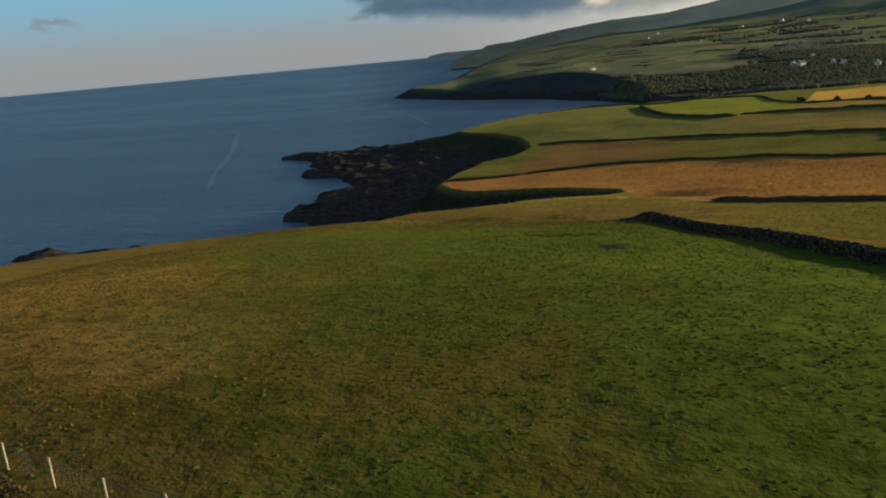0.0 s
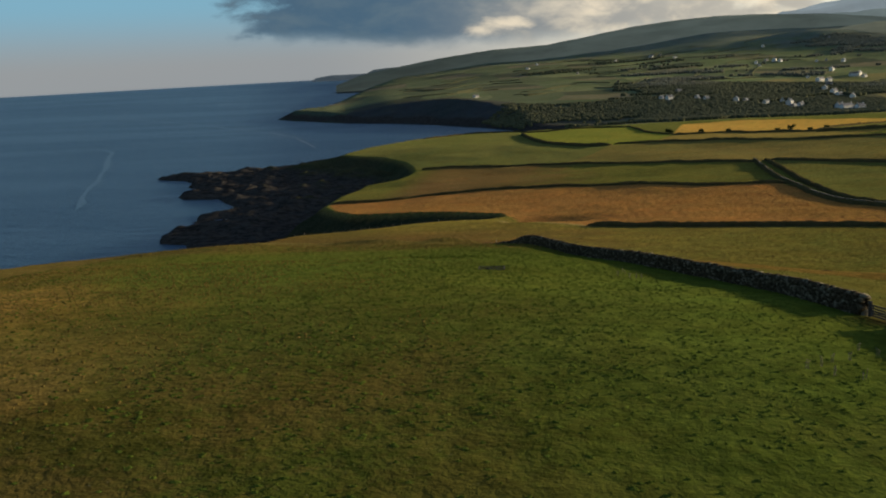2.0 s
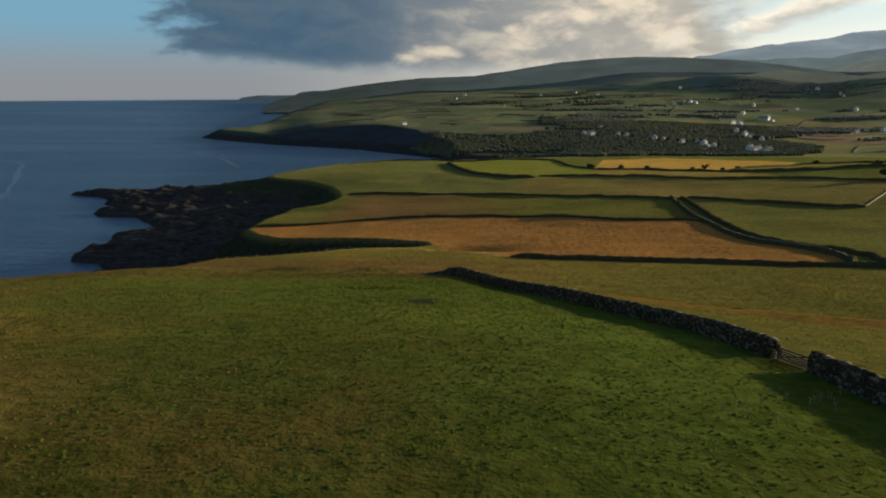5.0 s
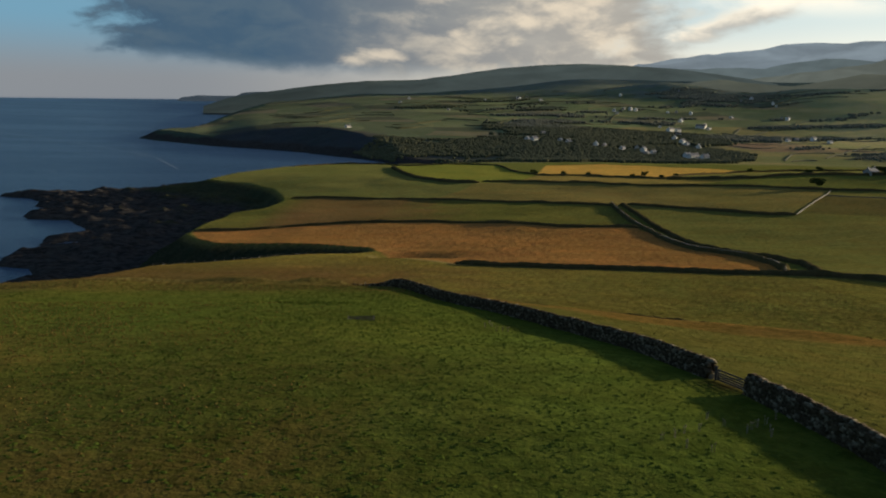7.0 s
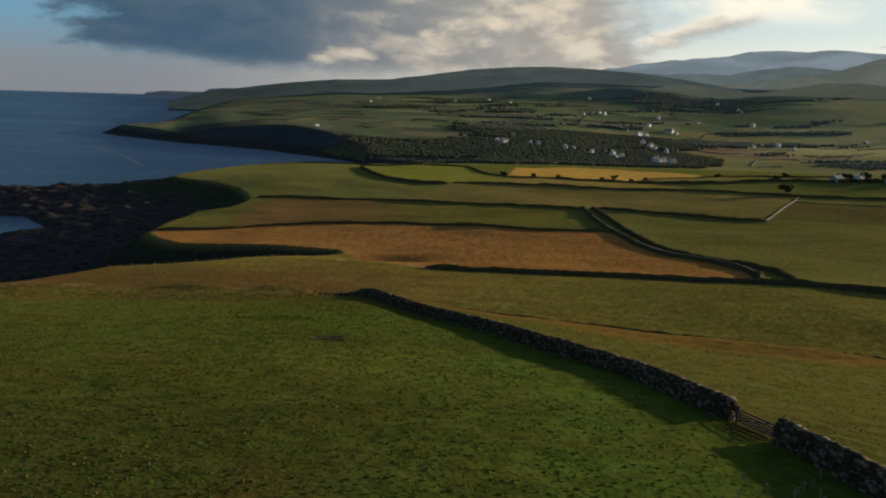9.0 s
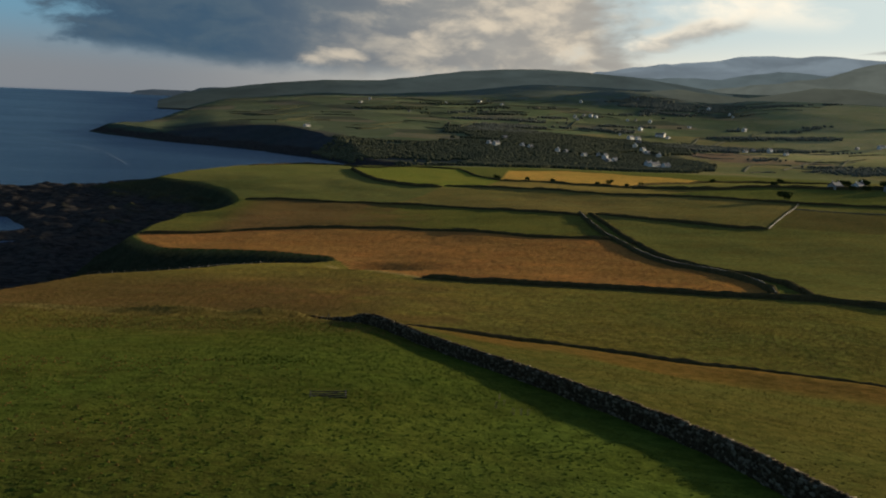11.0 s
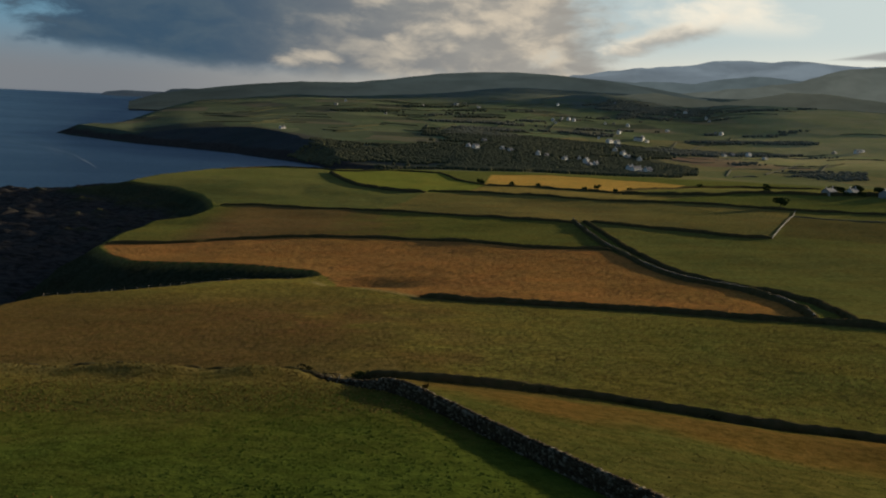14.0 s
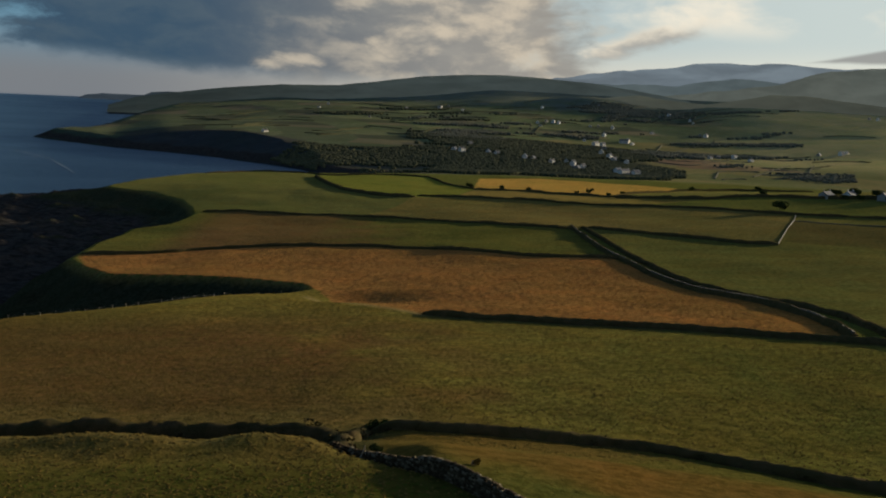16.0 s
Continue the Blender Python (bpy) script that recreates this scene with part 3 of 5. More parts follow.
# home fields
for poly, col, rough in (
    (LANE_RIGHT + [(135, 160), (420, 120), (420, 440), (271, 490), (200, 388), (127, 449)], (0.116, 0.110, 0.0148), 0.2),
    ([(-112, 385), (-99, 352), (-85, 330), (-42, 315.5), (-16, 303), (-12, 291), (2, 256)] + GOLD_BANK[:8] + [(108, 202), (116, 219), (121, 237), (121, 262), (110, 290), (108, 330), (107, 350)] + BANK_2[::-1], (0.315, 0.138, 0.0195), 0.25),
    (BANK_2 + [(110, 380), (118, 450)] + BANK_3[::-1] + [(-99, 501), (-116, 481), (-117, 425)], (0.105, 0.102, 0.0117), 0.2),
    (BANK_3[:5] + DIVIDE + TRACK_BANK[::-1] + [(-37, 960), (-162, 935), (-190, 720), (-122, 651), (-105, 597)], (0.112, 0.112, 0.0170), 0.0),
    (DIVIDE + BANK_5[:8] + PALE_WALL[::-1] + BANK_4[::-1] + BANK_3[:3:-1], (0.158, 0.122, 0.0192), 0.2),
    (TRACK_BANK + [(81, 641), (118, 757)] + HEAD_BANK[::-1][1:5], (0.15, 0.155, 0.0135), 0.0),
    ([(118, 757), (150, 905), (213, 901), (267, 867), (313, 822), (335, 782), (231, 669), (203, 622), (192, 641), (164, 707)], (0.52, 0.29, 0.0315), 0.3),
    ([(118, 751), (164, 707), (203, 620), (254, 575), (180, 543), (117, 606), (81, 641)], (0.22, 0.155, 0.0216), 0.2),
    ([(203, 620), (231, 669), (315, 759), (420, 790), (430, 540), (277, 578), (254, 575)], (0.165, 0.145, 0.0203), 0.1),
):
    tint(inside(poly, GX, GY) * 1.0, col, rough)
tint(inside([(208, 394), (234, 437), (254, 464), (263, 456), (277, 450), (300, 436), (340, 412), (330, 350), (245, 374)], GX, GY) * 0.9, (0.082, 0.068, 0.0120), 0.3)
fallow = inside(BANK_2 + [(110, 380), (118, 450)] + BANK_3[::-1] + [(-99, 501), (-116, 481), (-117, 425)], GX, GY)
tint(fallow * ease((46 - GX + 14 * soft) / 70) * ease((GX + 96) / 26), (0.128, 0.072, 0.0150), 0.2)
bank_y = np.interp(GX, [p[0] for p in NEAR_BANK], [p[1] for p in NEAR_BANK])
beyond = (GY > np.where(GX > 2, np.minimum(bank_y, 131), 0)) & (GY > np.where(GX > 20, 60, 112 + 6 * ease((GX + 10) / 20))) & (GY < 300) & ~inside([(-112, 385), (-99, 352), (-85, 330), (-42, 315.5), (-16, 303), (-12, 291), (2, 256)] + GOLD_BANK + [(300, 100), (400, 500)], GX, GY) & (GX < 140)
tint(beyond * 1.0, (0.158, 0.123, 0.0125), 0.2)
tint(beyond * ease((GX - 15) / 50), (0.128, 0.111, 0.0115), 0.2)
tint(beyond * ease((32 - GX + 16 * soft) / 56) * ease((256 - GY) / 50), (0.116, 0.060, 0.0108), 0.4)
tint(beyond * np.exp(-((GY - 140 - 6 * soft) / 7)**2) * (GX < 5), (0.165, 0.11, 0.0171), 0.4)
wall_x = np.interp(GY, WALL_LINE[:, 1], WALL_LINE[:, 0])
near_side = (GY < 113) & (GX < wall_x)
tint(near_side * 1.0, (0.056, 0.070, 0.0054), 0.2)
# sunlit brightness put into the green: up the field, then twice sunward
tint(near_side * ease((GY - 32 + 5 * soft) / 34), (0.072, 0.100, 0.0064), 0.1)
tint(near_side * ease((GX + 2 + 4 * soft) / 20) * ease((GY - 12) / 30) * 0.8, (0.077, 0.106, 0.0074), 0.05)
tint(near_side * ease((GX - 1 + 3 * soft) / 16) * ease((58 - GY) / 22) * 0.5, (0.084, 0.118, 0.0082), 0.05)
tint(near_side * ease((27 - GY + 3 * soft) / 14) * ease((4 - GX + 6 * soft) / 14) * 0.8, (0.062, 0.054, 0.0054), 0.6)
tint(near_side * ease((-GX - 13 + 8 * soft + 5 * wide_soft + 0.25 * (20 - GY)) / 28) * ease((95 - GY) / 40) * 0.9, (0.205, 0.112, 0.0115), 1.0)
tint(near_side * ease((GY - 80 + 4 * soft) / 14) * 0.75, (0.12, 0.095, 0.010), 0.3)
tint(near_side * np.exp(-((GX + 44 + 6 * soft) / 15)**2 - ((GY - 36 - 4 * soft) / 9)**2) * 0.95, (0.30, 0.165, 0.02), 0.7)
tint(near_side * np.exp(-((GX + 25 + 5 * soft) / 9)**2 - ((GY - 21 - 4 * soft) / 7)**2) * 0.7, (0.22, 0.125, 0.017), 0.8)
tint(near_side * ease((GY - 98 + 4 * soft) / 10), (0.185, 0.130, 0.016), 0.4)
tint(near_side * ease((-GX - 40 + 10 * soft) / 25), (0.15, 0.105, 0.0144), 0.6)
right_side = (GX >= wall_x) & (GY < np.minimum(bank_y, 131))
tint(near_side * ease((GY - 104.5 - 1.5 * soft) / 3) * ease((8 - GX) / 8) * 0.6, (0.24, 0.165, 0.028), 0.2)
tall_map[:] = np.maximum(tall_map, 0.6 * near_side * ease((33 - GY + 5 * soft) / 24) * (1 - 0.75 * ease((GX + 4) / 14)))
tint(right_side * 1.0, (0.100, 0.094, 0.0100), 0.25)
tint(right_side * ease((GY - 100 + 8 * soft) / 18) * ease((34 - GX) / 14), (0.135, 0.086, 0.0105), 0.3)
# russet strip of worn grass along the brow above the bank
russet = distance_to([(5, 113), (12, 108), (19, 105), (29, 101.5), (41, 97), (52, 92), (64, 86)], GX, GY)
tint(right_side * ease((10.5 - russet + 2.5 * soft) / 7) * ease((GX - 1) / 5) * 0.75, (0.190, 0.092, 0.0115), 0.3)
# shade of the gold bank, painted as a dark strip on its pasture side
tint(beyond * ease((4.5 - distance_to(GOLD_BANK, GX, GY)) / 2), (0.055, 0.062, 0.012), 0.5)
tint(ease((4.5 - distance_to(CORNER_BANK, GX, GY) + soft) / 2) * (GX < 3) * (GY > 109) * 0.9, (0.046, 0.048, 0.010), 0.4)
# pale grassy lip between the pasture and the golden field
lip = distance_to([(-14, 279), (-8, 268), (2, 256), (16.9, 241.6)], GX, GY)
tint(np.exp(-(lip / 1.6)**2) * 0.8, (0.26, 0.185, 0.035), 0.3)
# trodden mud in the gateway
tint(np.exp(-((GX - 24.6) / 1.7)**2 - ((GY - 34) / 1.9)**2) * 1.0, (0.030, 0.020, 0.0045), 0.0)
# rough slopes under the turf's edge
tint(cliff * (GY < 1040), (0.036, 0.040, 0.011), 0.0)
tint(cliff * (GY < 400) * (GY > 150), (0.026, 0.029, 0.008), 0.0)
tint(ease((2.2 - np.abs(out - 1.0)) / 1.5) * (out > 0) * 0.6, (0.13, 0.105, 0.018), 0.6)

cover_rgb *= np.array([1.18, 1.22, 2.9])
# haze put into the far cover: bluer, and darker on the seaward side
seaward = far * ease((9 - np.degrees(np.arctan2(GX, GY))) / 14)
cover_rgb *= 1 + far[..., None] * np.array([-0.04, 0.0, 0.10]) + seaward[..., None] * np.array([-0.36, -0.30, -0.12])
# light and shade by distance, put into the colour too
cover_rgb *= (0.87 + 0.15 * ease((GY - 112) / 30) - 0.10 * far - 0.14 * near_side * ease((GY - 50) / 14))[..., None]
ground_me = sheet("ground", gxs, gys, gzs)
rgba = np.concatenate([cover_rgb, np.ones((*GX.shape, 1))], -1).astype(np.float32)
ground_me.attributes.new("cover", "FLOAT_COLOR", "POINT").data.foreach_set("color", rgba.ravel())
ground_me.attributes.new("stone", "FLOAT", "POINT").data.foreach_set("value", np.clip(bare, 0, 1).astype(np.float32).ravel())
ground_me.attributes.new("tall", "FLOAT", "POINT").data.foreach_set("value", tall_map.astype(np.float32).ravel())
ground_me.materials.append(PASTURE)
tagged(new("ground", ground_me), "rolling coastal pasture with cliffs, stubble fields and far hills", "ground", kind="structure")

# ---- sea ----
rings, spokes = np.concatenate([np.linspace(0, 1800, 30), np.linspace(1850, 4950, 60)]), 160
ang = np.linspace(0, 2 * math.pi, spokes, endpoint=False)
sv = np.array([(r * math.sin(a), r * math.cos(a), float(sea_level(r))) for r in rings[1:] for a in ang] + [(0, 0, 0)])
sf = []
for k in range(len(rings) - 2):
    for s in range(spokes):
        s2 = (s + 1) % spokes
        sf.append((k * spokes + s, (k + 1) * spokes + s, (k + 1) * spokes + s2, k * spokes + s2))
sea_me = raw_mesh("water", sv, sf, True)
hub = [(len(sv) - 1, s, (s + 1) % spokes) for s in range(spokes)]
bm = bmesh.new()
bm.from_mesh(sea_me)
bm.verts.ensure_lookup_table()
for tri in hub:
    bm.faces.new([bm.verts[i] for i in tri]).smooth = True
bmesh.ops.recalc_face_normals(bm, faces=bm.faces)
if bm.faces[0].normal.z < 0:
    bmesh.ops.reverse_faces(bm, faces=bm.faces)
bm.to_mesh(sea_me), bm.free()
sea_me.materials.append(SEA)
tagged(new("water", sea_me), "calm dark blue sea with faint current trails", "sea", kind="structure")

# pale lines of foam where two currents meet


def current_line(path, wide, label, mat, seed):
    line = np.array(path, float)
    ln_t = np.concatenate([[0], np.cumsum(np.hypot(*np.diff(line, axis=0).T))])
    ln_s = np.linspace(0, ln_t[-1], 260)
    lx, ly = np.interp(ln_s, ln_t, line[:, 0]), np.interp(ln_s, ln_t, line[:, 1])
    flat = np.ones(15) / 15
    lx[7:-7], ly[7:-7] = np.convolve(lx, flat, "valid"), np.convolve(ly, flat, "valid")
    lx, ly = lx + 2 * rugged(ln_s, ln_s * 0, 60, 3, seed), ly + 2 * rugged(ln_s, ln_s * 0 + 9, 60, 3, seed + 1)
    half = wide * np.clip(0.8 + 0.4 * rugged(ln_s, ln_s * 0, 45, 3, seed + 2), 0.25, 1.6) * (0.5 + np.hypot(lx, ly) / 1000)
    half = half * ease(np.minimum(ln_s, ln_t[-1] - ln_s) / 60)
    tx, ty = np.gradient(lx), np.gradient(ly)
    tn = np.hypot(tx, ty)
    lz = sea_level(np.hypot(lx, ly)) + 0.35
    rib = np.concatenate([np.stack([lx - ty / tn * half, ly + tx / tn * half, lz], -1), np.stack([lx + ty / tn * half, ly - tx / tn * half, lz], -1)])
    foam_me = raw_mesh("foam_line", rib, [(i + 260, i + 261, i + 1, i) for i in range(259)])
    foam_me.materials.append(mat)
    tagged(new("foam_line", foam_me), label, "foam", kind="stuff")


FOAM = plain_material("sea_foam", (0.15, 0.20, 0.25), (0.21, 0.26, 0.31), 0.5, 0.2)
SLICK = plain_material("thin_foam", (0.034, 0.080, 0.135), (0.056, 0.104, 0.160), 0.4, 0.25)
current_line([(-1250, 2110), (-1106, 1994), (-940, 1850), (-825, 1735), (-690, 1590), (-565, 1440), (-490, 1345), (-425, 1258), (-385, 1180), (-355, 1110), (-327, 1055), (-318, 1020)], 1.0, "thin pale line of foam on the blue sea", FOAM, 81)
current_line([(-780, 1190), (-720, 1165), (-665, 1110), (-600, 995), (-540, 885), (-490, 785), (-450, 705), (-425, 655), (-403, 615), (-375, 560)], 2.6, "faint winding trail of thin foam on the sea", SLICK, 86)

# ---- far ridges and capes, kilometres off ----


def ridge(name, label, tops, foot, depth, mat, seed, rough=6.0):
    """A far range of hills: crest points (x, y, z), falling to both sides."""
    pts = []
    for (a, b) in zip(tops, tops[1:]):
        for k in range(16):
            s = k / 16
            pts.append([a[i] + (b[i] - a[i]) * s for i in range(3)])
    pts.append(list(tops[-1]))
    p = np.array(pts)
    out_way = p[:, :2] / np.hypot(p[:, 0], p[:, 1])[:, None]
    n = len(p)
    rows = []
    for f, h in ((-1.0, 0.0), (-0.75, 0.22), (-0.5, 0.52), (-0.28, 0.80), (-0.1, 0.96), (0.0, 1.0), (0.4, 0.7), (1.0, 0.0)):
        q = p.copy()
        q[:, :2] += out_way * depth * f
        jag = rough * rugged(p[:, 0] + 900 * f, p[:, 1], 180, 4, seed) * (0.4 + 0.6 * h)
        q[:, 2] = foot + (p[:, 2] - foot) * h + jag * (h > 0)
        rows.append(q)
    v = np.concatenate(rows)
    f = [(k * n + i, k * n + i + 1, (k + 1) * n + i + 1, (k + 1) * n + i) for k in range(len(rows) - 1) for i in range(n - 1)]
    me = raw_mesh(name, v, f, True)
    me.materials.append(mat)
    return tagged(new(name, me), label, "hills", kind="structure")


# last numbers: strength of the haze painted on as a glow
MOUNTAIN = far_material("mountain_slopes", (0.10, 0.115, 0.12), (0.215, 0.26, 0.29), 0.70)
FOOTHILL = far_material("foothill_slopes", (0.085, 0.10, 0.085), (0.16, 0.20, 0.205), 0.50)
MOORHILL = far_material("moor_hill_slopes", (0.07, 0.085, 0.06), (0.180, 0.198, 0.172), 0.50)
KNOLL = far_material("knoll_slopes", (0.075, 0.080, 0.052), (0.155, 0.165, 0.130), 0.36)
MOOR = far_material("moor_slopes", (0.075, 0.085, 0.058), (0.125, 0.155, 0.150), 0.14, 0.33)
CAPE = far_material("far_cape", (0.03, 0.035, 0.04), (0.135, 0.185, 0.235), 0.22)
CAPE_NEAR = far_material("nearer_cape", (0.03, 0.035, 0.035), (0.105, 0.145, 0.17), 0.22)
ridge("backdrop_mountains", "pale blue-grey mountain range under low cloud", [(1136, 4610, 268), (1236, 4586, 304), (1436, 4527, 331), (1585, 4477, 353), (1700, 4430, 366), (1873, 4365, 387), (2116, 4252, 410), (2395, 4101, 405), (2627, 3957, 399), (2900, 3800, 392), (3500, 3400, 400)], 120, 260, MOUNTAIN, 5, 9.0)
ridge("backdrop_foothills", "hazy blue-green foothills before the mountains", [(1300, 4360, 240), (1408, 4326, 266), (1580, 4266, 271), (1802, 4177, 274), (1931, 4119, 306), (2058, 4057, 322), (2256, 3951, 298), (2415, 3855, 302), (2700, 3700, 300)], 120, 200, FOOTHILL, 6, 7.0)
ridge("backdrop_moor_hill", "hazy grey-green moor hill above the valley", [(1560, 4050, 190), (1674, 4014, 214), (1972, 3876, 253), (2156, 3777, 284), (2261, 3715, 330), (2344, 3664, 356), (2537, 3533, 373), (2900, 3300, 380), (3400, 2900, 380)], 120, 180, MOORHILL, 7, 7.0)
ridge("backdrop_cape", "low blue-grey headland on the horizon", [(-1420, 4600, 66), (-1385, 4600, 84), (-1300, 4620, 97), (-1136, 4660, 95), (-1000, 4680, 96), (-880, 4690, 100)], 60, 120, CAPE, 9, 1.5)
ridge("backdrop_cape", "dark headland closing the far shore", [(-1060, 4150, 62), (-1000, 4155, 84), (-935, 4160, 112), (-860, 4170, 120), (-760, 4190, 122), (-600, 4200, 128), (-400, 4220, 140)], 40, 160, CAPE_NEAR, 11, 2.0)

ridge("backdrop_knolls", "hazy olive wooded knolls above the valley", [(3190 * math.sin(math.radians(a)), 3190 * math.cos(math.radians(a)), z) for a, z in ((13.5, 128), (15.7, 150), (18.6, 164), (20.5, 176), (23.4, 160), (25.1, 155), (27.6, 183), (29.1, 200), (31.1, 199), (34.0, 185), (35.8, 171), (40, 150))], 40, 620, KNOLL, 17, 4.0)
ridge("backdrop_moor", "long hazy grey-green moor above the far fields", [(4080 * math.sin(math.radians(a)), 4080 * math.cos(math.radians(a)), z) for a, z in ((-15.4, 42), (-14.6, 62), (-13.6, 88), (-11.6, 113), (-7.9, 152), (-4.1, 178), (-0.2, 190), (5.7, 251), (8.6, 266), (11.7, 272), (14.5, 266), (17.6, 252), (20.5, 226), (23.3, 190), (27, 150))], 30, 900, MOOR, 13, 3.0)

# ---- walls and hedge banks ----


def along(path, step):
    """Evenly spaced points along a polyline, rounded at its corners, with the sideways direction at each."""
    p = np.array(path, float)
    t = np.concatenate([[0], np.cumsum(np.hypot(*np.diff(p, axis=0).T))])
    n = max(2, int(t[-1] / step) + 1)
    s = np.linspace(0, t[-1], n)
    x = np.interp(s, t, p[:, 0])
    y = np.interp(s, t, p[:, 1])
    if n > 12:
        k = max(1, int(3.0 / step))
        pad = lambda v: np.concatenate([np.full(k, v[0]) - (v[1] - v[0]) * np.arange(k, 0, -1), v, np.full(k, v[-1]) + (v[-1] - v[-2]) * np.arange(1, k + 1)])
        box = np.ones(2 * k + 1) / (2 * k + 1)
        x, y = np.convolve(pad(x), box, "valid"), np.convolve(pad(y), box, "valid")
    dx, dy = np.gradient(x), np.gradient(y)
    ln = np.hypot(dx, dy) + 1e-9
    return x, y, -dy / ln, dx / ln, s


def bank_mesh(name, path, height, width, step, seed, ragged=0.25):
    """A rough bank or rubble wall along a path, standing on the ground."""
    x, y, sx, sy, s = along(path, step)
    prof = [(-0.62, -0.25), (-0.52, 0.35), (-0.40, 0.78), (-0.20, 0.98), (0.05, 1.0), (0.28, 0.94), (0.43, 0.72), (0.54, 0.33), (0.62, -0.25)]
    n, rows = len(x), []
    ends = 0.45 + 0.55 * ease(np.minimum(s, s[-1] - s) / (2.5 * height))
    lift = ends + ragged * rugged(s, s * 0 + seed, 9.0, 4, seed)
    for k, (u, h) in enumerate(prof):
        side = u * width * (1 + 0.25 * rugged(s + 31 * k, s * 0, 1.6, 3, seed + k))
        px, py = x + sx * side, y + sy * side
        z = lie(px, py)
        if h > 0:
            z = np.maximum(z, lie(x, y) - 0.4) + height * h * lift * (1 + 0.11 * rugged(s + 57 * k, s * 0, 0.7 + 0.9 * step, 3, seed + 50 + k))
        else:
            z = z + h
        rows.append(np.stack([px, py, z], -1))
    v = np.concatenate(rows)
    f = [(k * n + i, k * n + i + 1, (k + 1) * n + i + 1, (k + 1) * n + i) for k in range(len(prof) - 1) for i in range(n - 1)]
    m = len(prof)
    for e in (0, n - 1):
        for k in range(m // 2):
            a, b, c, d = k * n + e, (k + 1) * n + e, (m - 2 - k) * n + e, (m - 1 - k) * n + e
            if len({a, b, c, d}) == 4:
                f.append((a, b, c, d) if e == 0 else (d, c, b, a))
    return raw_mesh(name, v, f, False)


def bank(path, label, height=1.4, width=1.3, step=1.5, seed=1, mat=None, ragged=0.25, name="field_bank"):
    me = bank_mesh(name, path, height, width, step, seed, ragged)
    me.materials.append(mat or SCRUB)
    return tagged(new(name, me), label, "field boundary", "field boundaries")


HEDGED = "dark scrubby stone bank dividing two fields"
bank(EDGE_BANK, "dark overgrown stone bank below the field's grassy edge", 2.7, 2.2, 0.5, 3)
bank(CORNER_BANK, "dark overgrown stone bank at the field corner", 0.9, 1.8, 0.4, 4)
bank(NEAR_BANK, "dark overgrown stone bank across the pasture", 1.1, 1.7, 0.4, 5, None, 0.12)
bank(GOLD_BANK, "dark scrubby bank along the golden stubble field", 1.45, 1.7, 0.8, 6)
bank(BANK_2, HEDGED, 1.35, 1.6, 1.2, 7)
bank(BANK_3, HEDGED, 1.4, 1.6, 1.5, 8)
bank(BANK_4, HEDGED, 1.5, 1.6, 1.5, 9)
bank(PALE_WALL, "pale dry-stone wall up the slope", 0.5, 0.5, 1.5, 10, PALESTONE, 0.1)
bank(FAR_WALL, "pale dry-stone wall beside the dark field", 0.5, 0.5, 1.5, 11, PALESTONE, 0.1)
bank(LANE_LEFT, "stone-topped bank along the sunken lane", 1.6, 2.2, 1.2, 12)
bank(LANE_RIGHT, "dark scrubby bank along the sunken lane", 1.5, 2.4, 1.2, 13)
bank(BANK_5, HEDGED, 1.5, 1.7, 2.0, 14)
bank(TRACK_BANK, "dark hedge bank beside a grassy track", 2.4, 4.0, 2.0, 15)
bank(HEAD_BANK, "dark bank along the cliff-top field", 1.5, 2.2, 2.5, 16)
bank(BANK_6, "dark hedge below the bright stubble field", 1.8, 2.4, 2.5, 17)
bank(BANK_7, HEDGED, 2.2, 2.4, 2.5, 18)

# ---- building helpers ----
rng = np.random.default_rng(7)


def part(name, bm, mat, parent, label="", kind=""):
    """Links a bmesh or a mesh as one object under its thing."""
    if isinstance(bm, bmesh.types.BMesh):
        me = bpy.data.meshes.new(name)
        bm.to_mesh(me), bm.free()
    else:
        me = bm
    if mat and not me.materials:
        me.materials.append(mat)
    ob = new(name, me)
    ob.parent = parent
    return tagged(ob, label, kind=kind)


def box(sx, sy, sz, at=(0, 0, 0), bevel=0.0, bm=None, turn=None):
    own = bm or bmesh.new()
    m = Matrix.Translation(at) @ (turn or Matrix()) @ Matrix.Diagonal((sx, sy, sz, 1))
    made = bmesh.ops.create_cube(own, size=1.0, matrix=m)
    if bevel:
        edges = list({e for v in made["verts"] for e in v.link_edges})
        bmesh.ops.bevel(own, geom=edges, offset=bevel, segments=1, affect="EDGES")
    return own


def rod(a, b, r, r2=None, sides=7, bm=None):
    own = bm or bmesh.new()
    a, b = Vector(a), Vector(b)
    d = b - a
    m = Matrix.Translation((a + b) / 2) @ d.to_track_quat("Z", "Y").to_matrix().to_4x4()
    bmesh.ops.create_cone(own, cap_ends=True, segments=sides, radius1=r, radius2=r if r2 is None else r2, depth=d.length, matrix=m)
    return own


# ---- dry-stone wall of the near field ----
CUBE = np.array([(x, y, z) for z in (-.5, .5) for y in (-.5, .5) for x in (-.5, .5)])
CUBE_F = np.array([(0, 2, 3, 1), (4, 5, 7, 6), (0, 1, 5, 4), (2, 6, 7, 3), (0, 4, 6, 2), (1, 3, 7, 5)])


def knocked(n):
    """n rough blocks as corner offsets from a unit cube."""
    p = CUBE[None] * (1 + rng.uniform(-0.22, 0.10, (n, 8, 3)))
    return p + rng.uniform(-0.07, 0.07, (n, 8, 3))


STONES = []
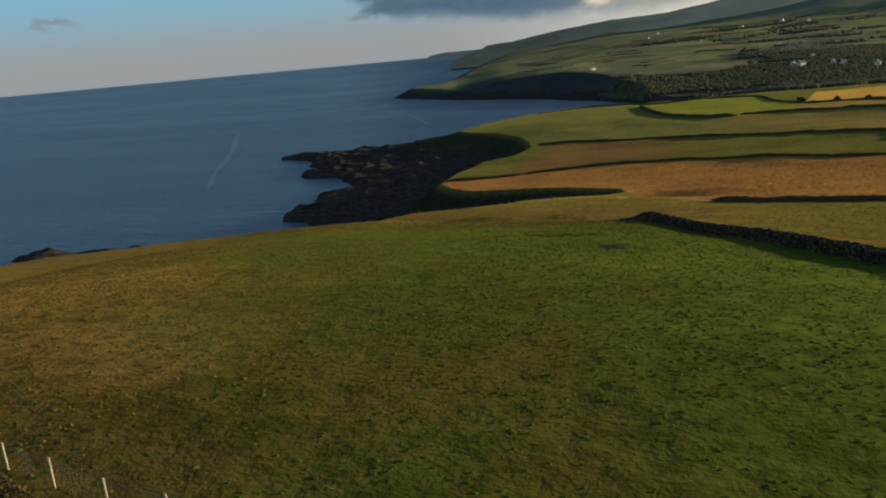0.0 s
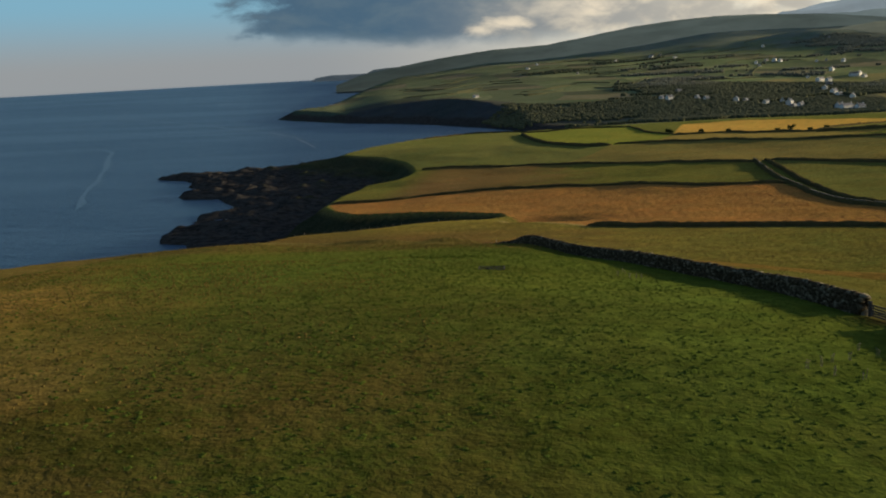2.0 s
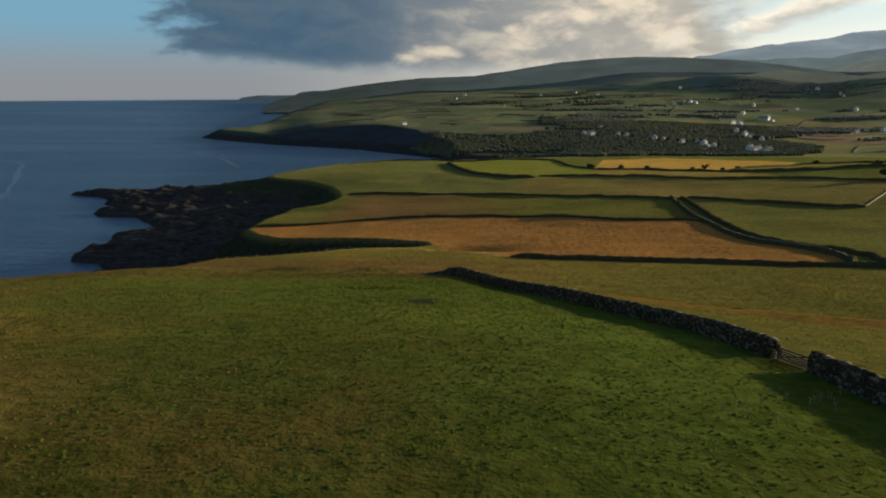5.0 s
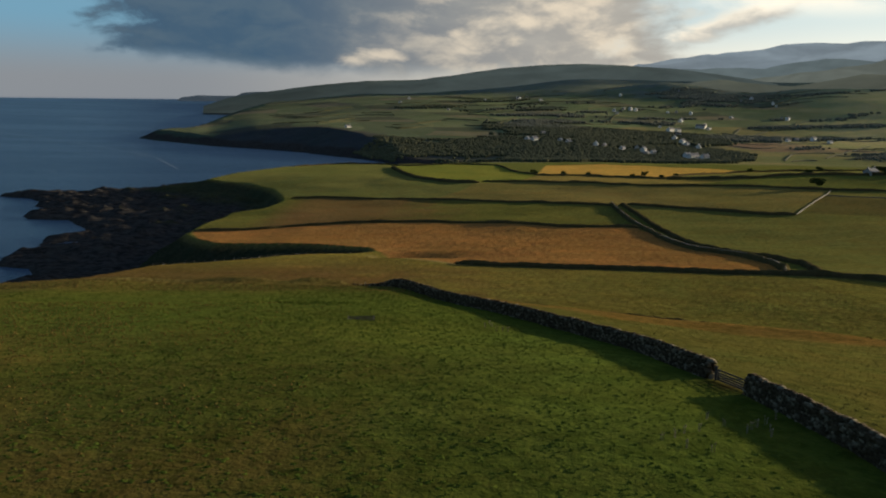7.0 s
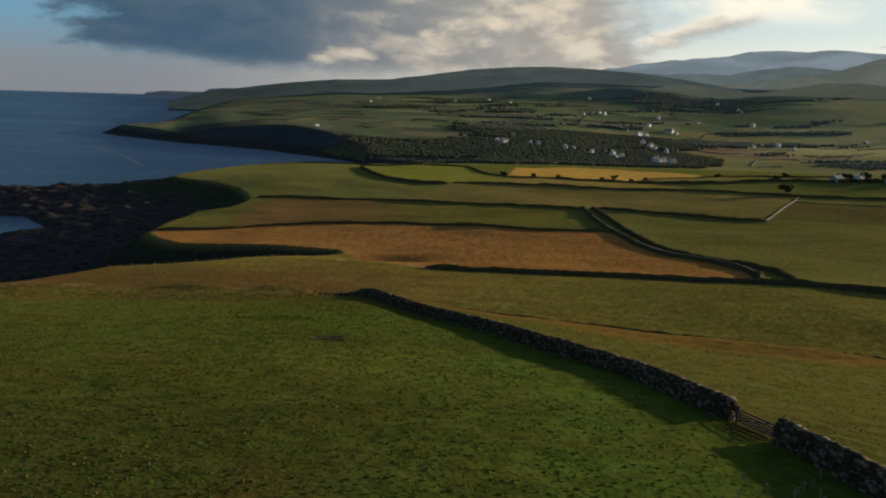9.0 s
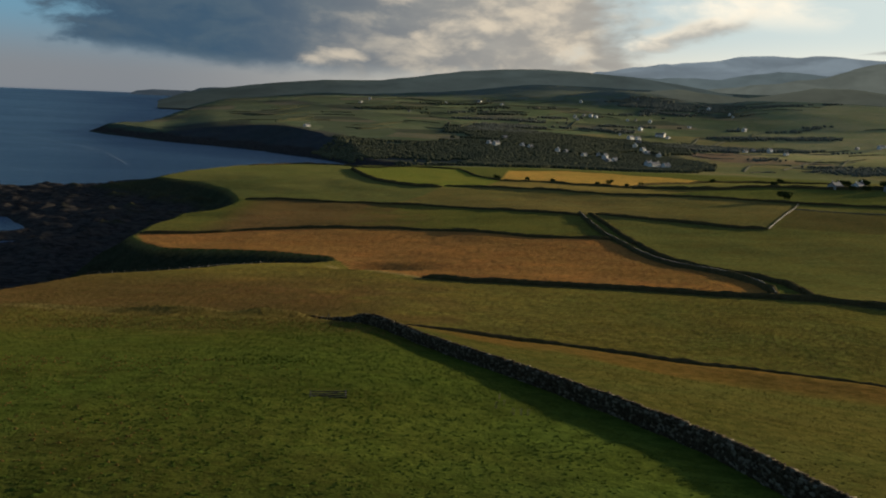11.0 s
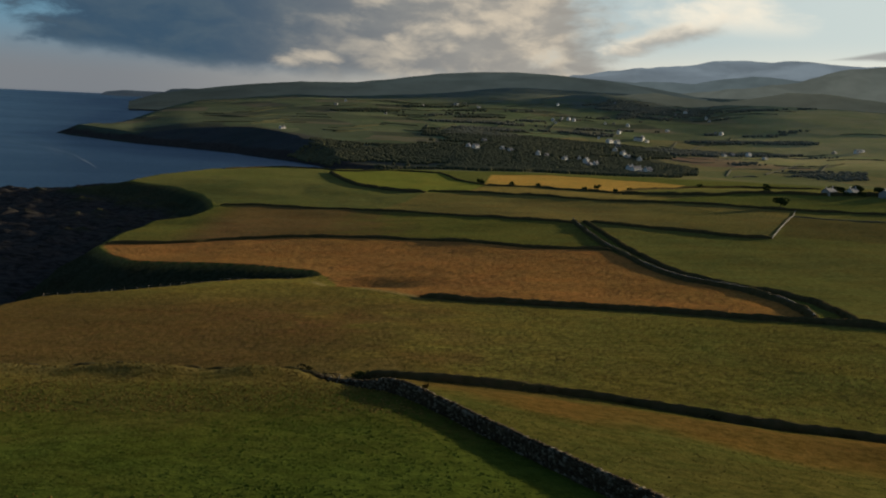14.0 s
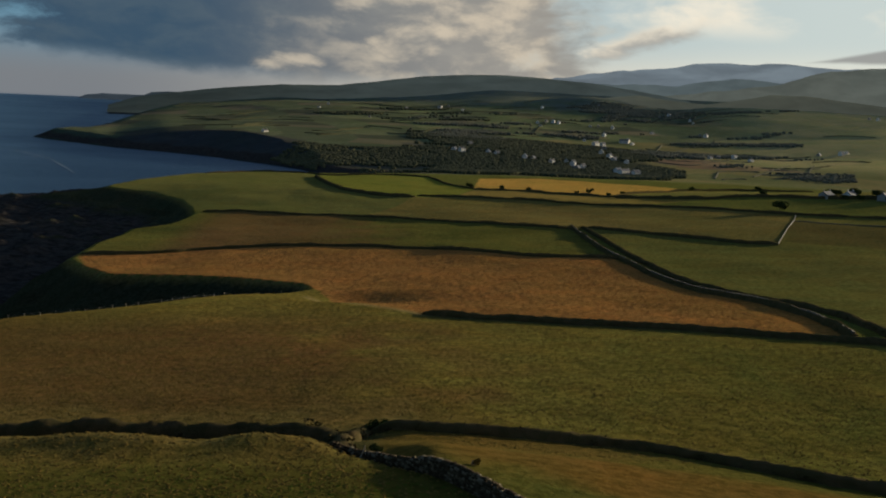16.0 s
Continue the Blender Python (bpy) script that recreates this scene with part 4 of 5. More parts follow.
for k in range(8):
    bm = bmesh.new()
    vs = [bm.verts.new(v) for v in knocked(1)[0]]
    for f in CUBE_F:
        bm.faces.new([vs[i] for i in f])
    bmesh.ops.bevel(bm, geom=bm.edges[:], offset=0.09, segments=1, affect="EDGES")
    me = bpy.data.meshes.new("stone")
    bm.to_mesh(me), bm.free()
    me.materials.append(RUBBLE)
    STONES.append(me)


def stone_wall(path, label, close, height=1.2, seed=1):
    """A wall of laid stones; those within the stretch close (from y to y) are pieces of their own."""
    core = bank_mesh("stone_wall", path, height * 0.88, 0.42, 0.5, seed, 0.06)
    core.materials.append(RUBBLE)
    wall = tagged(new("stone_wall", core), label, "stone wall", "walls of the near field")
    x, y, sx, sy, s = along(path, 0.25)
    total, single = [], 0
    for side in (1, -1, 0):
        for course in range(10 if side else 1):
            pos = 0.0
            while pos < s[-1] - 0.2:
                if side:
                    ln, hi = rng.choice([0.14, 0.20, 0.27, 0.38]) * rng.uniform(0.8, 1.2), height / 10 * rng.uniform(0.75, 1.45)
                    dp = rng.uniform(0.18, 0.36)
                else:
                    ln, hi, dp = rng.uniform(0.12, 0.34), rng.uniform(0.14, 0.27), rng.uniform(0.26, 0.42)
                mid = pos + ln / 2
                px, py = np.interp(mid, s, x), np.interp(mid, s, y)
                nx, ny = np.interp(mid, s, sx), np.interp(mid, s, sy)
                off = side * (0.32 - 0.014 * course)
                up = (course + 0.45 + rng.normal(0, 0.2)) / 10 * height if side else height + hi * 0.30 - 0.05
                if not (rng.random() < 0.05 and course > 7) and not (side == 0 and rng.random() < 0.06):
                    total.append((px + nx * off, py + ny * off, up, ln * 1.10, dp, hi * 1.10, math.atan2(-nx, ny) + rng.normal(0, 0.10), rng.normal(0, 0.10 if side else 0.3), side, px, py))
                pos += ln
    base = lie(np.array([q[9] for q in total]), np.array([q[10] for q in total]))
    verts, faces = [], []
    blocks = knocked(len(total))
    for k, q in enumerate(total):
        ang = q[6]
        m = Matrix.Translation((q[0], q[1], base[k] + q[2])) @ Matrix.Rotation(ang, 4, "Z") @ Matrix.Rotation(q[7], 4, "Y")
        if q[8] >= 0 and close[0] < q[10] < close[1] and single < 300:
            ob = new("stone", STONES[k % len(STONES)])
            ob.parent = wall
            ob.matrix_basis = m @ Matrix.Diagonal((q[3], q[4], q[5], 1))
            single += 1
        else:
            p = blocks[k] * np.array([q[3], q[4], q[5]])
            p = p @ np.array(m.to_3x3()).T + np.array(m.translation)
            faces.append(CUBE_F + 8 * len(verts))
            verts.append(p)
    rest = raw_mesh("rubble", np.concatenate(verts), np.concatenate(faces))
    rest.materials.append(RUBBLE)
    part("rubble", rest, None, wall, kind="stuff")
    return wall


# ---- field gate ----


def field_gate(a, b):
    a, b = Vector((*a, gz(*a))), Vector((*b, gz(*b)))
    base = new("field_gate")
    d = b - a
    turn = math.atan2(d.y, d.x)
    base.matrix_basis = Matrix.Translation(a) @ Matrix.Rotation(turn, 4, "Z")
    ln, drop = math.hypot(d.x, d.y), d.z
    for u in (0.0, ln):
        part("gate_post", box(0.14, 0.14, 1.15, (u, 0, 0.40 + drop * u / ln), 0.02), DARKWOOD, base)
    for k, h in enumerate((0.12, 0.26, 0.41, 0.56, 0.74)):
        tilt = Matrix.Rotation(-math.atan2(drop, ln), 4, "Y")
        part("bar", box(ln - 0.3, 0.04, 0.09, (ln / 2, 0, h + drop / 2), 0.008, turn=tilt), DARKWOOD, base)
    for u in (0.22, ln - 0.22):
        part("stile", box(0.09, 0.06, 0.74, (u, 0.03, 0.42 + drop * u / ln), 0.01), DARKWOOD, base)
    part("brace", rod((0.22, 0.05, 0.2), (ln - 0.25, 0.05, 0.72 + drop), 0.03), DARKWOOD, base)
    part("latch", box(0.18, 0.05, 0.05, (ln - 0.1, 0.06, 0.72 + drop), 0.008), STEEL, base, "steel latch")
    return tagged(base, "dark timber five-bar gate between wall ends", "gate")


# ---- fences ----


def fence(path, gap, post_h, label, wires, net=False, thick=0.05):
    x, y, sx, sy, s = along(path, gap)
    z = lie(x, y)
    base = tagged(new("fence"), label, "fence")
    base.location = (x[0], y[0], z[0])
    o = np.array([x[0], y[0], z[0]])
    tops = []
    for k in range(len(x)):
        lean = rng.normal(0, 0.03, 2)
        foot = np.array([x[k], y[k], z[k]]) - o
        top = foot + np.array([lean[0], lean[1], post_h * rng.uniform(0.94, 1.05)])
        part("post", rod(foot - (0, 0, 0.3), top, thick * rng.uniform(0.9, 1.1), thick * 0.9, 8), POSTWOOD, base)
        tops.append((foot, top))
    for w in wires:
        bm = bmesh.new()
        for (f0, t0), (f1, t1) in zip(tops, tops[1:]):
            rod(f0 + (t0 - f0) * w, f1 + (t1 - f1) * w, 0.006, sides=3, bm=bm)
        part("wire", bm, STEEL, base)
    if net:
        bm = bmesh.new()
        for (f0, t0), (f1, t1) in zip(tops, tops[1:]):
            for k in range(1, 14):
                q = k / 14
                a, b = f0 + (f1 - f0) * q, t0 + (t1 - t0) * q
                rod(a + (b - a) * 0.04, a + (b - a) * wires[-1], 0.004, sides=3, bm=bm)
        part("netting", bm, STEEL, base)
    return base


# ---- fallen hurdle ----
RUSH = (-5.3, 69.0)


def hurdle(x, y, ln, turn):
    """A timber sheep hurdle lying on the grass."""
    base = new("sheep_hurdle")
    base.matrix_basis = Matrix.Translation((x, y, gz(x, y) + 0.05)) @ Matrix.Rotation(turn, 4, "Z") @ Matrix.Rotation(0.10, 4, "X")
    for k, v in enumerate((-0.44, -0.16, 0.14, 0.44)):
        part("rail", box(ln * (1 - 0.02 * k), 0.07, 0.045, (0.02 * k, v, 0.05), 0.008), DARKWOOD, base)
    for u in (-0.46, 0.46):
        part("stile", box(0.08, 1.02, 0.05, (u * ln, 0, 0.10), 0.008), DARKWOOD, base)
    part("brace", rod((-ln * 0.42, -0.4, 0.10), (ln * 0.42, 0.4, 0.10), 0.025, sides=6), DARKWOOD, base)
    return tagged(base, "dark timber sheep hurdle lying on the grass", "hurdle")


stone_wall(WALL_A, "grey dry-stone wall running over the hill crest", (35, 47), seed=21)
stone_wall(WALL_B, "grey dry-stone wall beyond the gateway", (24, 33), seed=22)
field_gate((24.5, 35.65), (25.15, 32.55))
hurdle(0.2, 57.2, 2.5, 0.05)
fence([(-32.4, 12.4), (-14.8, 6.5), (-12.2, 5.7), (-9.7, 5.1), (-7.2, 4.5), (-4.7, 3.9), (0.2, 2.7)], 2.55, 1.02, "pale timber post and netting fence in rough grass", (0.95, 0.85), True, 0.04)
fence([(-79.5, 232.5), (-59.5, 250.5), (-36.5, 276.6), (-22, 283.4)], 3.4, 1.15, "pale timber post fence along the cliff edge", (0.9, 0.55), False, 0.05)

# ---- dead thistles under the wall ----


def thistle(x, y, high, seed):
    r = np.random.default_rng(seed)
    root = new("thistle")
    root.location = (x, y, gz(x, y))
    for k in range(5):
        a, h = r.uniform(0, 6.28), high * r.uniform(0.6, 1.1)
        lean = Vector((math.cos(a) * 0.22 * h, math.sin(a) * 0.22 * h, h))
        foot = Vector((math.cos(a) * 0.06, math.sin(a) * 0.06, -0.03))
        stem = part("stem", rod(foot, lean, 0.009, 0.005, 5), STRAW, root)
        bm = bmesh.new()
        bmesh.ops.create_icosphere(bm, subdivisions=1, radius=0.026, matrix=Matrix.Translation(lean) @ Matrix.Diagonal((1, 1, 1.3, 1)))
        part("seed_head", bm, STRAW, stem, "pale dried seed head")
    return tagged(root, "dead pale thistle standing in grazed grass", "plant", "dead thistles")


STRAW = plain_material("dry_straw", (0.15, 0.13, 0.08), (0.26, 0.22, 0.15), 0.9, 20.0)
for k, (x, y) in enumerate(((22.2, 24.8), (23.3, 25.7), (22.7, 23.8), (20.8, 24.8), (24.4, 26.9), (22.6, 25.2), (21.6, 24.1), (23.0, 24.5), (20.3, 25.9), (16.8, 22.0), (17.6, 22.5), (17.7, 21.3), (18.8, 21.0), (18.3, 23.4), (19.2, 23.9), (11.5, 57.6), (12.4, 56.0), (12.1, 60.2), (12.2, 58.4), (13.0, 56.2), (13.5, 56.3))):
    thistle(x, y, 0.42, 300 + k)

# ---- grass tufts ----


def tufts(name, label, n, x0, x1, y0, y1, keep, size, mat, seed):
    """Low tussocks: a rough dome of six sides and a few blades each."""
    r = np.random.default_rng(seed)
    x, y = r.uniform(x0, x1, n), r.uniform(y0, y1, n)
    clump = rugged(x, y, 7, 3, seed) * 0.35 + r.uniform(0, 1, n)
    ok = keep(x, y) & (clump > 0.35)
    x, y = x[ok], y[ok]
    n = len(x)
    z = lie(x, y)
    rad, high = r.uniform(*size[0], n), r.uniform(*size[1], n)
    ang = r.uniform(0, 6.28, n)[:, None] + np.arange(6)[None] * 1.047
    wob = r.uniform(0.7, 1.3, (n, 6))
    rim = np.stack([x[:, None] + np.cos(ang) * rad[:, None] * wob * 1.3, y[:, None] + np.sin(ang) * rad[:, None] * wob, np.repeat(z[:, None] - 0.03, 6, 1)], -1)
    tip = np.stack([x + r.normal(0, 0.3, n) * rad, y + r.normal(0, 0.3, n) * rad, z + high], -1)[:, None]
    bl_a = r.uniform(0, 6.28, (n, 4))
    root = np.stack([x[:, None] + np.cos(bl_a) * rad[:, None] * 0.5, y[:, None] + np.sin(bl_a) * rad[:, None] * 0.5, np.repeat(z[:, None], 4, 1)], -1)
    end = root + np.stack([np.cos(bl_a) * rad[:, None] * 0.45, np.sin(bl_a) * rad[:, None] * 0.45, (high * 0.85)[:, None] * r.uniform(0.6, 1.1, (n, 4))], -1)
    wide = np.stack([-np.sin(bl_a), np.cos(bl_a), bl_a * 0], -1) * (rad * 0.16)[:, None, None]
    v = np.concatenate([rim, tip, root - wide, root + wide, end], 1)
    one = [(k, (k + 1) % 6, 6) for k in range(6)] + [(7 + k, 11 + k, 15 + k) for k in range(4)]
    f = (np.array(one)[None] + (np.arange(n) * 19)[:, None, None]).reshape(-1, 3)
    me = raw_mesh(name, v.reshape(-1, 3), f, True)
    me.materials.append(mat)
    return tagged(new(name, me), label, "grass", kind="stuff")


PASTUREGRASS = leaf_material("pasture_blades", (0.112, 0.108, 0.024), (0.140, 0.126, 0.030), (0.120, 0.098, 0.024))
tufts("rush_patch", "small patch of dark rushes in the field", 190, RUSH[0] - 4.5, RUSH[0] + 4.5, RUSH[1] - 2.2, RUSH[1] + 2.2, lambda x, y: ((x - RUSH[0]) / 4.5)**2 + ((y - RUSH[1]) / 2.2)**2 < 1, ((0.05, 0.10), (0.10, 0.20)), GRASS, 68)
tufts("tall_tufts", "coarse dark green tussocks left by the sheep", 24000, -40, 30, 12, 112, lambda x, y: (x < np.interp(y, WALL_LINE[:, 1], WALL_LINE[:, 0]) - 0.8) & (y < 97) & (x + 5 * rugged(x, y, 9, 2, 90) > -12), ((0.08, 0.19), (0.035, 0.085)), GRASS, 66)
tufts("grass_tufts", "short green tussocks of grazed grass", 24000, -60, 30, 6, 112, lambda x, y: (x < np.interp(y, WALL_LINE[:, 1], WALL_LINE[:, 0]) - 0.8) & (y < 99), ((0.06, 0.16), (0.03, 0.075)), GRASS, 61)
tufts("bank_side_tufts", "coarse tussocks on the pasture below the wall", 20000, 2, 80, 20, 130, lambda x, y: (x > np.interp(y, WALL_LINE[:, 1], WALL_LINE[:, 0]) + 0.8) & (y < np.interp(x, [p[0] for p in NEAR_BANK], [p[1] for p in NEAR_BANK]) - 3) & (distance_to([(5, 113), (19, 105), (41, 97), (64, 86)], x, y) > 8), ((0.06, 0.14), (0.03, 0.075)), PASTUREGRASS, 67)
DRYGRASS = leaf_material("dry_grass", (0.135, 0.092, 0.024), (0.185, 0.128, 0.038), (0.115, 0.088, 0.022))
tufts("dry_tufts", "straw-coloured seeding grass", 22000, -60, 0, -2, 70, lambda x, y: rugged(x, y, 12, 3, 90) * 9 - x - 6 > 22 * np.random.default_rng(3).random(len(x)), ((0.04, 0.11), (0.05, 0.13)), DRYGRASS, 62)
tufts("pasture_tufts", "grazed tussocks on the brown pasture", 85000, -80, 100, 120, 280, lambda x, y: y < np.interp(x, [-80, -60, -14, -8, 2, 17, 30, 56, 90], [228, 246, 276, 266, 254, 239, 232, 222, 205]), ((0.08, 0.20), (0.05, 0.11)), DRYGRASS, 63)
tufts("crest_tufts", "straw-coloured grass on the field's brow", 9000, -60, 4, 90, 113, lambda x, y: x < np.interp(y, WALL_LINE[:, 1], WALL_LINE[:, 0]) - 0.8, ((0.06, 0.16), (0.05, 0.12)), DRYGRASS, 69)
STUBBLE = leaf_material("stubble", (0.27, 0.128, 0.040), (0.36, 0.172, 0.052), (0.23, 0.112, 0.034))
tufts("stubble_tufts", "rough golden grass of the uncut field", 42000, -110, 112, 215, 400, lambda x, y: inside([(-112, 385), (-99, 352), (-85, 330), (-42, 315.5), (-16, 303), (-8, 291), (8, 258)] + GOLD_BANK[:8] + [(106, 215), (114, 240), (112, 262), (106, 290), (104, 330), (103, 350)] + BANK_2[::-1], x, y), ((0.2, 0.5), (0.06, 0.17)), STUBBLE, 64)

# ---- trees ----


def blob(r, n, spread, size, squash=1.0):
    """Leaf clumps: many small bent triangles in pairs round random centres."""
    c = r.normal(0, 1, (n, 3))
    c = c / np.linalg.norm(c, axis=1)[:, None] * (r.uniform(0.35, 1, n)**0.5)[:, None] * spread
    c[:, 2] *= squash
    a = r.normal(0, 1, (n, 3))
    a /= np.linalg.norm(a, axis=1)[:, None]
    b = np.cross(a, r.normal(0, 1, (n, 3)))
    b /= np.linalg.norm(b, axis=1)[:, None] + 1e-6
    s = r.uniform(0.6, 1.4, n)[:, None] * size
    v = np.stack([c - a * s, c + b * s * 0.7, c + a * s, c - b * s * 0.7], 1)
    return v.reshape(-1, 3), np.arange(n * 4).reshape(-1, 4)


def tree_proto(name, high, wide, seed, label, lean=0.0):
    r = np.random.default_rng(seed)
    root = new(name)
    bm = bmesh.new()
    top = Vector((lean * high, 0, high * 0.55))
    rod((0, 0, -0.3), top * 0.6, high * 0.045, high * 0.032, 8, bm)
    rod(top * 0.6, top * 1.25, high * 0.032, high * 0.012, 7, bm)
    for k in range(7):
        a = k * 2.4 + r.uniform(0, 0.5)
        st = top * r.uniform(0.55, 1.1)
        rod(st, st + Vector((math.cos(a) * wide * 0.4, math.sin(a) * wide * 0.4, high * 0.16)), high * 0.016, high * 0.005, 5, bm)
    part("trunk", bm, BARK, root)
    vs, fs, n0 = [], [], 0
    for k in range(9):
        a = k * 2.4
        rr = wide * 0.32 * (k > 0)
        c = np.array([math.cos(a) * rr + lean * high * 1.2, math.sin(a) * rr, high * (0.62 + 0.2 * r.uniform(-1, 1))])
        v, f = blob(r, 130, wide * r.uniform(0.17, 0.27), wide * 0.045, 0.8)
        vs.append(v + c), fs.append(f + n0)
        n0 += len(v)
    crown = raw_mesh("crown", np.concatenate(vs), np.concatenate(fs))
    part("crown", crown, FOLIAGE, root)
    return tagged(root, label, "tree", "field trees")


proto = [tree_proto("tree", 5.5, 6.0, 1, "dark wind-bent tree in a field hedge", 0.12), tree_proto("tree", 3.2, 4.5, 2, "low dark hawthorn bush in a field hedge", 0.05), tree_proto("tree", 7.0, 9.0, 3, "round dark tree beside a field wall")]


def stand(ob, x, y, turn=0.0, size=1.0, first=False):
    m = Matrix.Translation((x, y, gz(x, y) - 0.1)) @ Matrix.Rotation(turn, 4, "Z")
    if first:
        ob.matrix_basis = m
        ob.scale = (size,) * 3
        return ob
    new_ob = copy_thing(ob, m)
    new_ob.scale = (size,) * 3
    return new_ob


stand(proto[0], 198, 668, 0.3, 1.0, True)
stand(proto[1], 189, 672, 0.9, 1.0, True)
stand(proto[2], 268, 503, 0.0, 1.0, True)
for x, y, k, sz in ((141, 742, 0, 0.8), (162, 727, 1, 1.1), (115, 764, 1, 1.6), (205, 640, 1, 0.9), (222, 655, 1, 1.0), (300, 580, 1, 1.2), (352, 572, 2, 0.8), (372, 556, 2, 0.9), (385, 545, 2, 1.0), (342, 548, 2, 0.6), (350, 543, 1, 1.4), (364, 532, 2, 0.6), (348, 572, 2, 0.9), (362, 566, 2, 1.0), (404, 560, 0, 1.3), (330, 760, 1, 1.3), (420, 800, 1, 1.5), (-1.6, 114.0, 1, 0.28), (-0.2, 133.5, 1, 0.4)):
    stand(proto[k], x, y, x * 0.37, sz)

bx, by, _, _, _ = along([(-34, 11.8), (-22, 8.3), (-16, 6.6), (-14.5, 5.95), (-13.2, 5.5), (-12.1, 5.0), (-10.8, 4.1)], 0.45)
vs, fs, n0 = [], [], 0
BR = np.random.default_rng(31)
for x, y in zip(bx, by):
    v, f = blob(BR, 110, BR.uniform(0.3, 0.55), 0.06, 0.7)
    px, py = x + BR.normal(0, 0.2), y + BR.normal(0, 0.2) - 0.2
    vs.append(v + np.array([px, py, gz(px, py) + 0.08])), fs.append(f + n0)
    n0 += len(v)
me = raw_mesh("bramble_scrub", np.concatenate(vs), np.concatenate(fs))
me.materials.append(SCRUB)
tagged(new("bramble_scrub", me), "dark bramble scrub below the fence", "scrub", kind="stuff")

# ---- the field's corner: a bush, fallen stones, a leaning stake ----


def bush(x, y, wide, high, seed, label, clumps=16, mat=None):
    """A low dense bush: a short forked stem under many leaf clumps."""
    r = np.random.default_rng(seed)
    root = new("bush")
    root.location = (x, y, gz(x, y))
    bm = bmesh.new()
    for k in range(6):
        a = k * 1.05
        rod((0.1 * math.cos(a), 0.1 * math.sin(a), -0.1), (wide * 0.3 * math.cos(a), wide * 0.3 * math.sin(a), high * 0.7), 0.05, 0.015, 5, bm)
    part("stem", bm, BARK, root)
    vs, fs, n0 = [], [], 0
    for k in range(clumps):
        v, f = blob(r, 8 * clumps, high * r.uniform(0.28, 0.45), 0.075, 0.8)
        c = np.array([r.uniform(-0.42, 0.42) * wide, r.uniform(-0.25, 0.25) * wide, high * r.uniform(0.35, 0.75)])
        vs.append(v + c), fs.append(f + n0)
        n0 += len(v)
    part("crown", raw_mesh("crown", np.concatenate(vs), np.concatenate(fs)), mat or FOLIAGE, root)
    return tagged(root, label, "bush")


bush(-0.4, 132.6, 3.2, 1.3, 91, "dark low thorn bush at the end of a bank")
bush(5.2, 102.6, 0.9, 0.5, 92, "small dry bush beside the stone wall", 5, DRYGRASS)
pile = tagged(new("stone_pile"), "pale fallen stones at the bank's end", "stones")
pile.location = (-2.9, 129.6, gz(-2.9, 129.6))
PILE_R = np.random.default_rng(93)
for k in range(12):
    ob = new("stone", STONES[k % len(STONES)])
    ob.parent = pile
    ob.matrix_basis = Matrix.Translation((PILE_R.normal(0, 0.6), PILE_R.normal(0, 0.5), 0.10 + 0.12 * (k % 4))) @ Matrix.Rotation(PILE_R.uniform(0, 3), 4, "Z") @ Matrix.Diagonal((PILE_R.uniform(0.3, 0.6), PILE_R.uniform(0.25, 0.4), PILE_R.uniform(0.2, 0.35), 1))
stake = new("stake")
stake.location = (-3.3, 105.2, gz(-3.3, 105.2))
part("pole", rod((-0.1, 0, -0.2), (0.42, 0.1, 1.15), 0.045, 0.03, 7), POSTWOOD, stake)
part("strut", rod((0.5, 0.1, -0.2), (0.40, 0.1, 0.95), 0.03, 0.025, 6), POSTWOOD, stake)
tagged(stake, "leaning pale timber stake and strut by the wall", "stake")

# ---- growth on the nearer banks ----
for bank_ob, path, high, wide, gap in ((bpy.data.objects["field_bank"], EDGE_BANK, 2.7, 2.2, 0.9), (bpy.data.objects["field_bank.001"], CORNER_BANK, 0.8, 2.0, 0.45), (bpy.data.objects["stone_wall"], WALL_A[:4], 1.15, 0.9, 0.35), (bpy.data.objects["field_bank.002"], NEAR_BANK, 1.0, 1.6, 0.8), (bpy.data.objects["field_bank.003"], GOLD_BANK, 1.45, 1.7, 1.3), (bpy.data.objects["field_bank.004"], BANK_2, 1.35, 1.6, 2.2), (bpy.data.objects["field_bank.009"], LANE_LEFT, 1.6, 2.2, 2.2), (bpy.data.objects["field_bank.010"], LANE_RIGHT, 1.5, 2.4, 1.8)):
    gr = np.random.default_rng(len(path) * 7 + int(high * 10))
    x, y, sx, sy, s = along(path, gap)
    z = lie(x, y)
    vs, fs, n0 = [], [], 0
    for k in range(len(x)):
        if gr.random() < 0.25:
            continue
        v, f = blob(gr, 34, wide * gr.uniform(0.16, 0.42), 0.11 * wide ** 0.5, 0.55)
        u = gr.uniform(-0.55, 0.45)
        vs.append(v + np.array([x[k] + sx[k] * wide * u, y[k] + sy[k] * wide * u, z[k] + high * (0.45 + 0.55 * float(ease(min(s[k], s[-1] - s[k]) / (2.5 * high)))) * (1.0 - 0.9 * max(0.0, abs(u) - 0.2)) * gr.uniform(0.5, 0.82)])), fs.append(f + n0)
        n0 += len(v)
    part("scrub_growth", raw_mesh("scrub_growth", np.concatenate(vs), np.concatenate(fs)), SCRUB, bank_ob, "low heather and bramble growth", kind="stuff")

# ---- stones along the lane bank's top ----
x, y, sx, sy, s = along(LANE_LEFT, 0.75)
cz = lie(x, y) + 1.45
cr = np.random.default_rng(77)
blocks = knocked(len(x)) * np.stack([cr.uniform(0.5, 0.95, len(x)), cr.uniform(0.35, 0.6, len(x)), cr.uniform(0.3, 0.55, len(x))], -1)[:, None]
